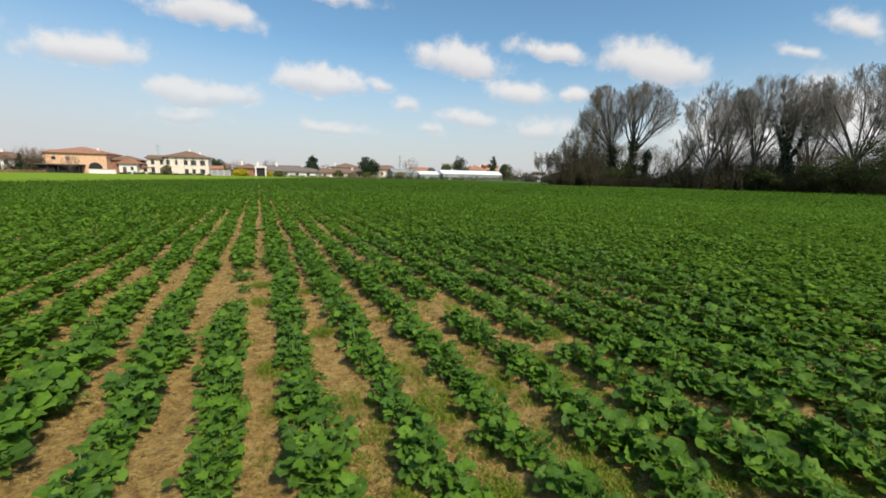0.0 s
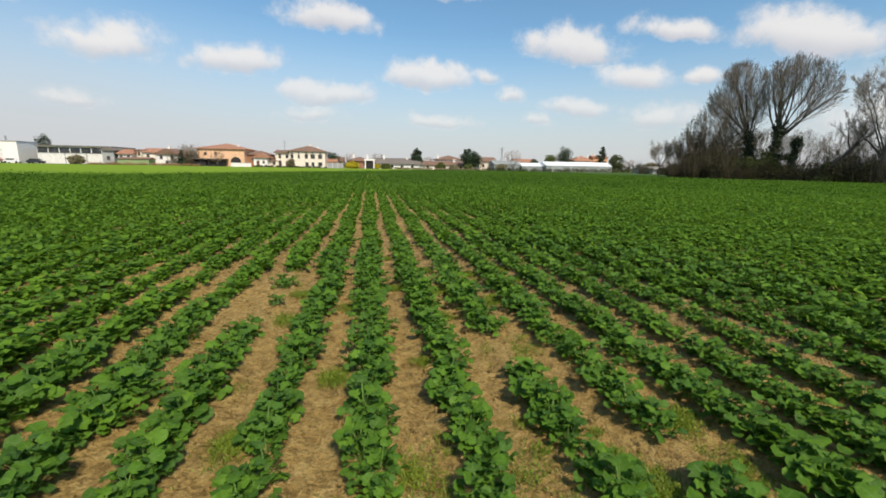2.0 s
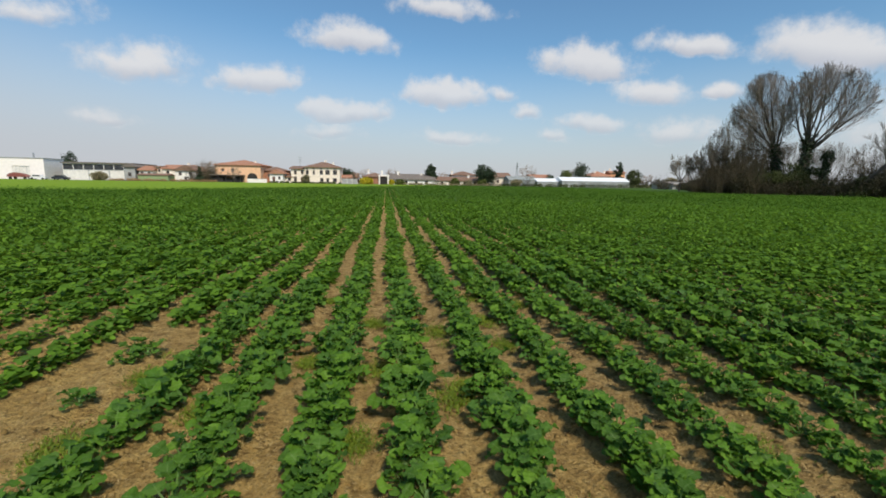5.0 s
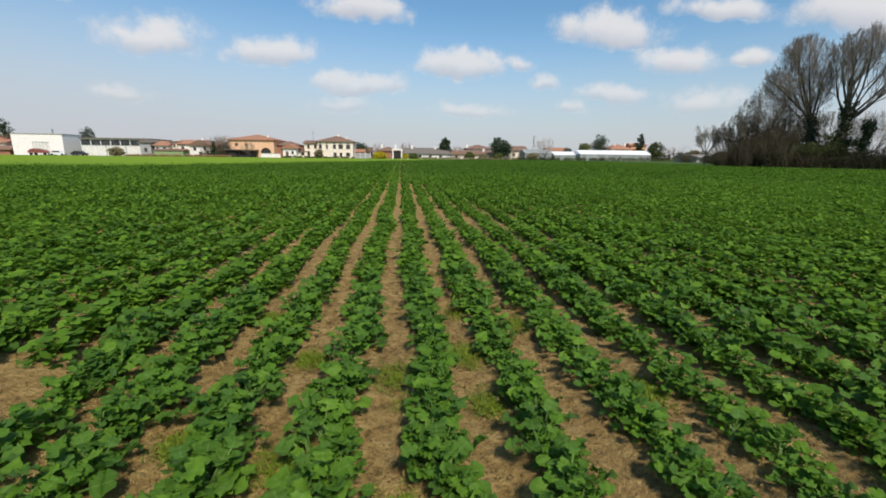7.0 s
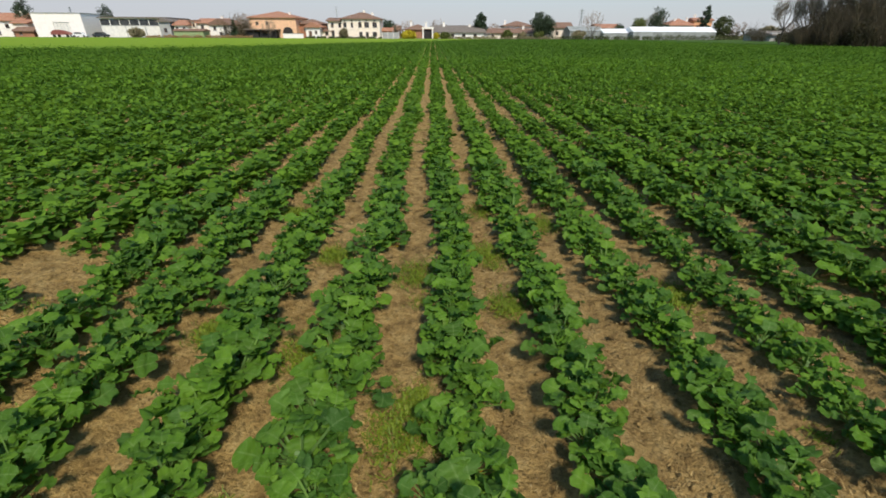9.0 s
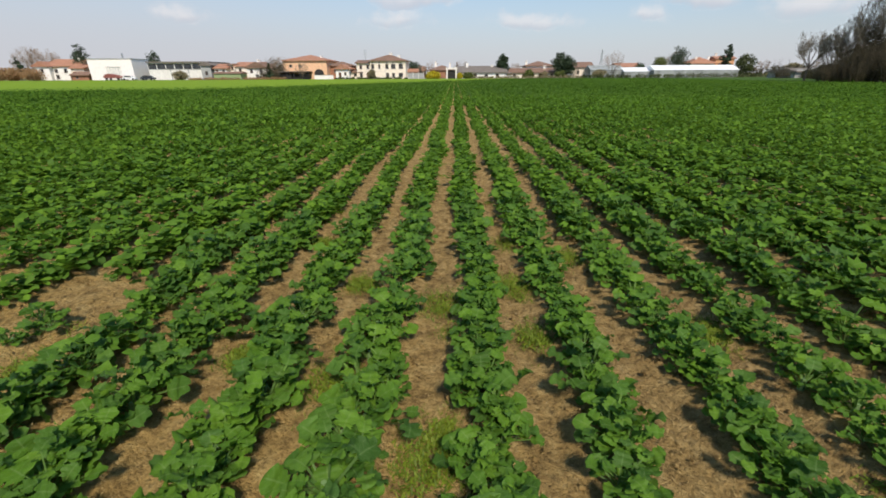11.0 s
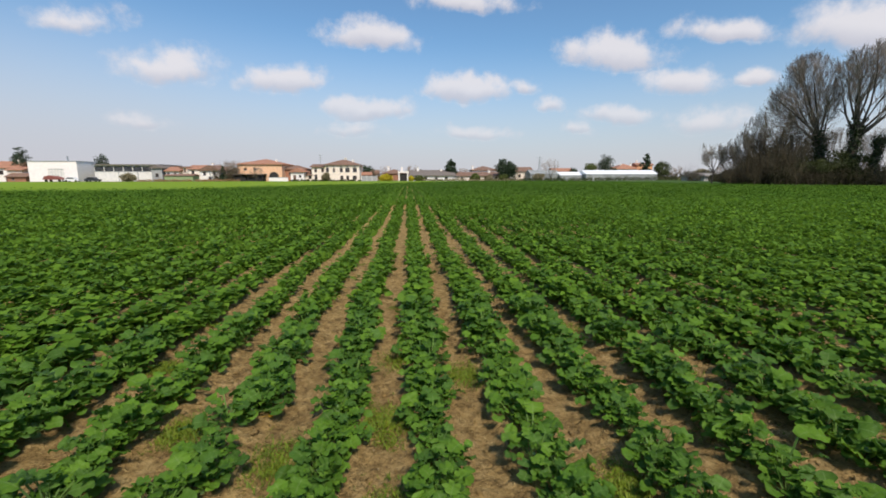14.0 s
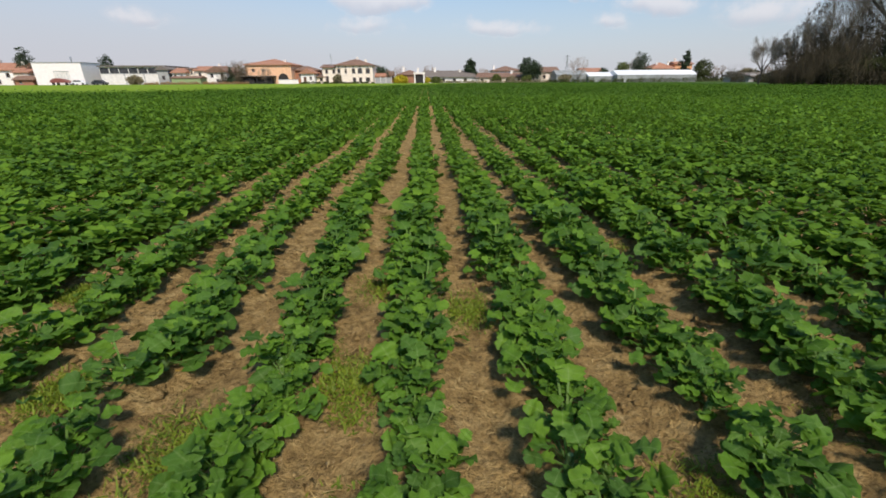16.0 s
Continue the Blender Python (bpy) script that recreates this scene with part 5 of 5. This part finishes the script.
def leafy_tree(name, at, height, width, mat, label, seed, shape="round", count=1500, size=0.30):
    r = random.Random(seed)
    thing = empty(name, pose(*at), label, "tree")
    bole = height * (0.22 if shape == "round" else 0.12)
    paths = [([Vector((0, 0, -0.1)), Vector((r.gauss(0, 0.05), 0, bole)), Vector((r.gauss(0, 0.1), 0, height * 0.75))], [0.022 * height, 0.018 * height, 0.006 * height])]
    cs, rs = [], []
    n = 12
    for i in range(n):
        f = (i + 0.5) / n
        z = bole + (height - bole) * f
        if shape == "cone":
            w = width / 2 * (1.05 - f)
        elif shape == "column":
            w = width / 2 * math.sin(math.pi * (0.12 + 0.8 * f)) ** 0.6
        else:
            w = width / 2 * math.sin(math.pi * (0.18 + 0.72 * f)) ** 0.7
        for k in range(2 if shape != "round" else 3):
            a, q = r.uniform(0, 6.28), w * r.uniform(0.25, 0.75)
            p = (q * math.cos(a), q * math.sin(a), z + r.gauss(0, 0.2))
            cs.append(p)
            b = max(0.25, w * r.uniform(0.35, 0.6))
            rs.append((b, b, b * (0.55 if shape == "cone" else 0.8)))
            paths.append(([Vector((0, 0, z * 0.75)), Vector(p) * 0.6 + Vector((0, 0, z * 0.34)), Vector(p)], [0.05, 0.035, 0.015]))
    hang("trunk", mesh_from("trunk", *tube_arrays(paths, 5), BARK, smooth=True), thing)
    hang("crown", mesh_from("crown", *leaf_cloud(seed, cs, rs, count, size), mat), thing)
    return thing


for at, h, w, mat, label, seed, shape in (
        ((-124.6, Y0 + 9, 0), 10.8, 6.2, EVERGREEN, "dark ragged conifer beside the warehouse", 301, "round"),
        ((-142.5, Y0 + 4, 0), 7.4, 6.5, EVERGREEN, "small dark conifer in the hedge", 302, "cone"),
        ((-113.5, Y0 + 30, 0), 9.6, 6.0, EVERGREEN, "dark pine top behind the long shed", 303, "round"),
        ((-55.2, Y0 - 4, 0), 4.8, 3.0, EVERGREEN, "dark narrow conifer among bare bushes", 304, "cone"),
        ((-12.5, Y0 + 20, 0), 5.0, 7.0, EVERGREEN, "dark evergreen behind the boundary fence", 305, "round"),
        ((18.0, Y0 + 6, 0), 7.2, 4.8, EVERGREEN, "round dark green tree between low houses", 306, "round"),
        ((34.8, Y0 + 1, 0), 7.2, 5.4, EVERGREEN, "tall dark evergreen with uneven crown", 307, "round"),
        ((37.4, Y0 + 0, 0), 6.4, 4.8, EVERGREEN, "dark evergreen with uneven crown", 308, "round"),
        ((64.4, Y0 + 12, 0), 4.2, 4.6, EVERGREEN, "low dark domed tree behind the greenhouse", 309, "round"),
        ((70.6, Y0 + 11, 0), 6.0, 6.0, OLIVE, "olive green round tree behind the greenhouse", 310, "round"),
        ((78.8, Y0 + 16, 0), 9.2, 7.6, EVERGREEN, "spreading dark pine behind the greenhouse", 311, "round"),
        ((94.2, Y0 + 15, 0), 10.2, 4.0, EVERGREEN, "dark narrow cypress beside the orange house", 312, "column"),
        ((93.6, Y0 + 3, 0), 6.6, 6.0, DARK_OLIVE, "green broad tree at the greenhouse end", 313, "round"),
        ((-23.3, Y0 - 5, 0), 2.4, 3.0, PALE_BUSH, "greyish bush before the villa", 314, "round"),
        ((-84.5, Y0 - 3, 0), 2.3, 4.2, PALE_BUSH, "dry greyish bush before the shed", 315, "round"),
        ((-4.2, Y0 - 5, 0), 1.7, 4.5, FORSYTHIA, "yellow flowering forsythia bush", 316, "round"),
        ((3.8, Y0 - 4, 0), 1.2, 1.9, FORSYTHIA, "small yellow flowering garden bush", 317, "round"),
        ((6.4, Y0 - 5, 0), 1.3, 3.4, OLIVE, "clipped dark green hedge bush", 318, "round"),
        ((25.2, Y0 - 3, 0), 2.1, 3.2, OLIVE, "rounded green garden bush", 319, "round"),
        ((29.4, Y0 - 4, 0), 1.6, 3.0, PALE_BUSH, "pale dry garden bush", 320, "round"),
        ((34.0, Y0 - 4, 0), 1.7, 3.6, OLIVE, "green bush before the low house", 321, "round"),
        ((46.0, Y0 - 4, 0), 2.0, 4.0, PALE_BUSH, "dry pale brown hedge bush", 322, "round"),
        ((99.5, 140, 0), 3.4, 6.0, PALE_BUSH, "pale dry bush beyond the greenhouse", 323, "round"),
        ((106, 136, 0), 2.6, 7.0, BRAMBLE, "dark brown bramble thicket beyond the greenhouse", 324, "round"),
        ((92, 128, 0), 2.2, 7.0, BRAMBLE, "low dark bramble thicket at the field end", 325, "round"),
        ((85, 121, 0), 2.0, 7.0, BRAMBLE, "low dark brown bramble thicket", 326, "round"),
        ((-129, Y0 - 6, 0), 3.2, 7.0, RUST_BUSH, "rusty brown dry field hedge", 328, "round"),
        ((-135, Y0 - 7, 0), 3.4, 8.0, RUST_BUSH, "rusty brown dry field hedge", 329, "round"),
        ((-141, Y0 - 7, 0), 3.5, 8.0, RUST_BUSH, "rusty brown dry field hedge", 330, "round"),
        ((-148, Y0 - 8, 0), 3.5, 9.0, RUST_BUSH, "rusty brown dry field hedge", 331, "round"),
        ((-156, Y0 - 8, 0), 3.5, 9.0, RUST_BUSH, "rusty brown dry field hedge", 332, "round")):
    leafy_tree("village_tree" if h > 3.6 else "bush", at, h, w, mat, label, seed, shape, 2400, 0.24)

for i, (x, y, h, sp) in enumerate(((-146.0, Y0 + 12, 11.2, 52), (-142.5, Y0 + 13, 12.0, 52), (-139.5, Y0 + 12, 10.8, 52), (-150.0, Y0 + 14, 9.0, 50), (-55.8, Y0 + 6, 6.6, 45), (-52.6, Y0 + 8, 7.0, 45), (-58, Y0 + 14, 7.6, 45), (-61, Y0 + 16, 7.4, 45), (-44.4, Y0 - 6, 5.0, 48), (51.2, Y0 - 1, 8.0, 48), (84, Y0 + 30, 9.0, 45), (4.5, Y0 + 24, 6.5, 45), (-16, Y0 + 30, 7.0, 45), (101, Y0 + 6, 5.5, 45),
                                  (-6, Y0 + 26, 6.4, 45), (23, Y0 + 14, 5.2, 45), (41.5, Y0 + 8, 5.0, 45), (-9, Y0 + 12, 4.6, 45), (108, Y0 - 6, 4.8, 45))):
    bare_tree("bare_village_tree", (x, y, 0), 50 * i, "leafless brownish tree among the houses", 400 + i, h, 0.13, 0.14, 9, sp, (0, 0), 0, (0, 7, 7, 7) if h > 8 else (0, 6, 5, 6), 4, dome=0.42, twig=BROWN_TWIG)


def hedge(a, c, height, width, mat, label, seed, size=0.13):
    """A low uneven hedge from a to c."""
    n = max(4, int(math.dist(a, c) / 1.1))
    g = np.random.default_rng(seed)
    at = [(a[0] + (c[0] - a[0]) * k / n + g.normal(0, 0.25), a[1] + (c[1] - a[1]) * k / n + g.normal(0, 0.35), height * 0.42) for k in range(n + 1)]
    hs = [(width * g.uniform(0.7, 1.2), width * 0.7, height * g.uniform(0.35, 0.72)) for _ in at]
    ob = hang("hedge", mesh_from("hedge", *leaf_cloud(seed, at, hs, int(190 * n * (height / 2 if height > 2 else 1) * (0.13 / size)), size), mat))
    return tagged(ob, label, "hedge")


hedge((40, 138), (66, 138), 1.3, 0.9, DARK_OLIVE, "low olive green hedge before the old greenhouse", 501)
hedge((66, 138), (98, 136), 1.5, 1.0, DARK_OLIVE, "low olive green hedge along the greenhouse", 502)
hedge((97, 136), (60, 78), 1.9, 1.2, BRAMBLE, "long dark bramble hedge along the field border", 503)
hedge(at_bearing(44.0, 78), at_bearing(52.0, 75), 3.0, 1.6, BRAMBLE, "tall dark bramble bank at the foot of the fan trees", 507, 0.085)
hedge(at_bearing(52.2, 75), at_bearing(61.5, 72), 3.6, 1.6, BRAMBLE, "tall dark bramble bank at the foot of the wood", 508, 0.085)
hedge(at_bearing(61.7, 72), at_bearing(73.0, 69), 4.0, 1.6, BRAMBLE, "tall dark bramble bank at the foot of the wood", 509, 0.085)
hedge((8, 142), (40, 141), 0.9, 0.8, PALE_BUSH, "low dry garden hedge before the long houses", 504)
hedge((-34, 144), (-13, 144), 0.7, 0.7, DARK_OLIVE, "low green hedge before the villa", 505)
hedge((-78, 142), (-50, 143), 0.9, 0.9, RUST_BUSH, "low brown hedge before the houses", 506)
for x, y, s in ((-57.5, Y0 - 3, 0.8), (-55.0, Y0 - 2, 1.0), (-53.4, Y0 - 4, 0.9), (-52.3, Y0 - 1, 1.0), (-59.8, Y0 + 12, 1.1), (-58.4, Y0 + 10, 1.0), (99, 143, 0.5), (104, 139, 0.5), (89, 125, 0.35), (95, 131, 0.4), (110, 133, 0.5), (103, 137, 0.45), (75, 110, 0.62), (72.5, 105, 0.5), (78, 116, 0.5)):
    ob = copy_thing(shrubs[0], pose(x, y, 0, 0, 0, x * 40))
    ob.scale = (s * 1.2, s * 1.2, s)
# far pylon
py = empty("pylon", pose(75.8, Y0 + 90, 0), "distant grey lattice pylon", "pylon")
lat = [([Vector((s * 1.1, t * 1.1, 0)), Vector((s * 0.3, t * 0.3, 8)), Vector((s * 0.12, t * 0.12, 12.6))], [0.10, 0.08, 0.06]) for s in (-1, 1) for t in (-1, 1)]
lat += [([Vector((-1.6, 0, z)), Vector((0, 0, z + 0.1)), Vector((1.6, 0, z))], [0.06, 0.08, 0.06]) for z in (9.2, 10.6, 11.8)]
hang("lattice", mesh_from("lattice", *tube_arrays(lat, 4), METAL), py)

# low distant woods that close the horizon
g_ = np.random.default_rng(3)
cs = [(x, 300 + 40 * math.sin(x * 0.02) + g_.uniform(-10, 10), 2.0) for x in np.arange(-420, 420, 6.0)]
rs = [(6.5, 4, 2.6 + 2.2 * g_.random()) for _ in cs]
tagged(hang("far_woods", mesh_from("far_woods", *leaf_cloud(9, cs, rs, 16000, 0.75), BRAMBLE)), "hazy brown distant woods", "woods", kind="stuff")

# ---- small things on the field, nearest last ----
g2 = np.random.default_rng(21)


def blades(name, P, D, L, W, lift, mat):
    """Short tapered blades: from P, along D, of length L and width W, whose tips rise by lift."""
    side = np.stack([-D[:, 1], D[:, 0], np.zeros(len(D))], 1) * W[:, None]
    tip = P + D * L[:, None] + np.stack([0 * L, 0 * L, lift], 1)
    return mesh_from(name, np.stack([P - side, P + side, tip + side * 0.4, tip - side * 0.4], 1), np.arange(len(P) * 4).reshape(-1, 4), mat)


def scatter(n, x0, x1, y0, y1):
    return np.stack([g2.uniform(x0, x1, n), g2.uniform(y0, y1, n)], 1)


def furrow_only(P, half=0.13):
    off = np.abs(((P[:, 0] - ROW0) / ROW + 0.5) % 1.0 - 0.5) * ROW
    return P[off > ROW / 2 - half]


def headings(n):
    a = g2.uniform(0, 2 * np.pi, n)
    return np.stack([np.cos(a), np.sin(a), np.zeros(n)], 1)


S = furrow_only(np.concatenate([scatter(62000, -1.0, 5.5, 3.4, 7.4), scatter(22000, -1.0, 1.6, 7.0, 10.6), scatter(12000, 1.6, 5.5, 7.4, 11.0)]), 0.20)
n = len(S)
P, D = np.column_stack([S, soil_height(S[:, 0], S[:, 1]) + 0.005]), headings(n)
L, W = g2.uniform(0.005, 0.026, n) * g2.uniform(0.5, 1.5, n), g2.uniform(0.0006, 0.0018, n)
tagged(hang("straw_litter", blades("straw_litter", P, D, L, W, g2.uniform(-0.003, 0.009, n), STRAW)), "scattered pale straw and stubble on the soil", "straw", kind="stuff")

# crumbs of earth and pebbles
C = furrow_only(scatter(11000, -1.5, 6.0, 4.0, 11.0), 0.2)
n = len(C)
oct_v = np.array([(1, 0, 0), (0, 1, 0), (-1, 0, 0), (0, -1, 0), (0, 0, 0.8), (0, 0, -0.6)])
oct_f = np.array([(0, 1, 4), (1, 2, 4), (2, 3, 4), (3, 0, 4), (1, 0, 5), (2, 1, 5), (3, 2, 5), (0, 3, 5)])
size = g2.uniform(0.003, 0.016, n) * g2.uniform(0.5, 1.5, n)
V = oct_v[None] * size[:, None, None] * g2.uniform(0.6, 1.3, (n, 6, 3))
a = g2.uniform(0, 6.28, n)[:, None]
V = np.stack([V[:, :, 0] * np.cos(a) - V[:, :, 1] * np.sin(a), V[:, :, 0] * np.sin(a) + V[:, :, 1] * np.cos(a), V[:, :, 2]], -1)
V += np.column_stack([C, soil_height(C[:, 0], C[:, 1]) + size * 0.3])[:, None, :]
tagged(hang("clods", mesh_from("clods", V.reshape(-1, 3), (np.arange(n)[:, None, None] * 6 + oct_f[None]).reshape(-1, 3), SOIL)), "crumbs and clods of dry earth", "clods", kind="stuff")

# weeds in the furrows
TUFTS = [(1.82, 8.90), (2.31, 7.60), (2.40, 7.72), (2.34, 8.66), (1.54, 6.44), (2.12, 6.52), (1.75, 7.25), (1.00, 7.6), (0.95, 6.3), (2.75, 8.9), (2.82, 8.35), (2.85, 9.6), (3.2, 9.35), (1.42, 8.15),
         (1.25, 4.9), (0.62, 5.2), (0.55, 5.75), (1.75, 5.0), (2.3, 5.2), (2.5, 4.4), (2.7, 5.6), (3.7, 8.4), (4.3, 7.6), (0.50, 8.05), (0.45, 7.35), (1.35, 9.6), (3.55, 7.0), (4.4, 9.3), (1.9, 8.0), (5.2, 8.6)]
more = furrow_only(scatter(260, -3, 8, 4, 14), 0.11)
more = np.concatenate([more, furrow_only(scatter(420, 0.8, 4.6, 3.2, 5.7), 0.16), furrow_only(scatter(160, 4.0, 9.0, 4.5, 12.0), 0.12)])
TUFTS = np.concatenate([np.array(TUFTS), furrow_only(scatter(110, 0.9, 4.3, 3.2, 5.5), 0.14)])
T = np.concatenate([TUFTS, more])
rad = np.concatenate([g2.uniform(0.045, 0.095, len(TUFTS)), g2.uniform(0.02, 0.065, len(more))])
cnt = np.concatenate([np.where(np.arange(len(TUFTS)) < 30, 1300, 420), g2.integers(40, 160, len(more))])
idx = np.repeat(np.arange(len(T)), cnt)
P = T[idx] + g2.normal(0, 1, (len(idx), 2)) * rad[idx][:, None]
n = len(idx)
tagged(hang("weeds", blades("weeds", np.column_stack([P, np.full(n, 0.0)]), headings(n), g2.uniform(0.006, 0.026, n), g2.uniform(0.0010, 0.0036, n), g2.uniform(0.002, 0.018, n), WEED)),
       "yellow-green tufts of grassy weeds between the rows", "weeds", kind="stuff")

# fallen yellow leaves
for i, (x, y, s) in enumerate(((2.19, 8.97, 0.62), (2.62, 10.3, 0.55), (2.56, 7.42, 0.4), (2.63, 5.62, 0.55), (3.3, 10.9, 0.5))):
    v, f, uv = LEAVES[8][i % 3]
    me = mesh_from("fallen_leaf", (v - v.mean(0)) * s * np.array((1, 1, 0.5)) + np.array((0, 0, 0.022)), f, YELLOW_LEAF, uv, True)
    ob = hang("fallen_leaf", me)
    ob.matrix_world = pose(x, y, float(soil_height(np.array(x), np.array(y))), 12, 8, 70 * i)
    tagged(ob, "yellowed fallen rape leaf on the soil", "leaf", "fallen leaves")

# the plants that the camera passes nearest: each a thing with its leaves as parts
chosen = np.concatenate([plants[single], extra])
leaf_meshes = [mesh_from("leaf", *LEAVES[8][t][:2], LEAF, LEAVES[8][t][2], True) for t in range(len(RANKS))]
stem_bm = bmesh.new()
bmesh.ops.create_cone(stem_bm, cap_ends=True, segments=6, radius1=0.011, radius2=0.006, depth=0.06, matrix=Matrix.Translation((0, 0, 0.028)))
stem_me = bpy.data.meshes.new("stem")
stem_bm.to_mesh(stem_me)
stem_bm.free()
stem_me.materials.append(STEM)
pr = random.Random(77)
for x, y, s, _ in chosen:
    plant = empty("rape_plant", pose(x, y, float(soil_height(np.array(x), np.array(y))) - 0.004), "young rape plant with broad lobed green leaves", "plant", "rape plants in the rows")
    plant.scale = (s * 1.20, s * 1.10, s * 0.84)
    hang("stem", stem_me, plant)
    start = pr.uniform(0, 6.28)
    count = 24 if s > 0.6 else 12
    for i in range(count):
        t = round(i * (len(RANKS) - 1) / (count - 1))
        leaf = hang("leaf", leaf_meshes[t], plant)
        k = pr.uniform(0.66, 1.12)
        leaf.rotation_euler = (pr.gauss(0, 0.24), pr.gauss(0, 0.14), start + i * 2.4 + pr.gauss(0, 0.25))
        leaf.scale = (k, k * pr.uniform(0.85, 1.15), k)
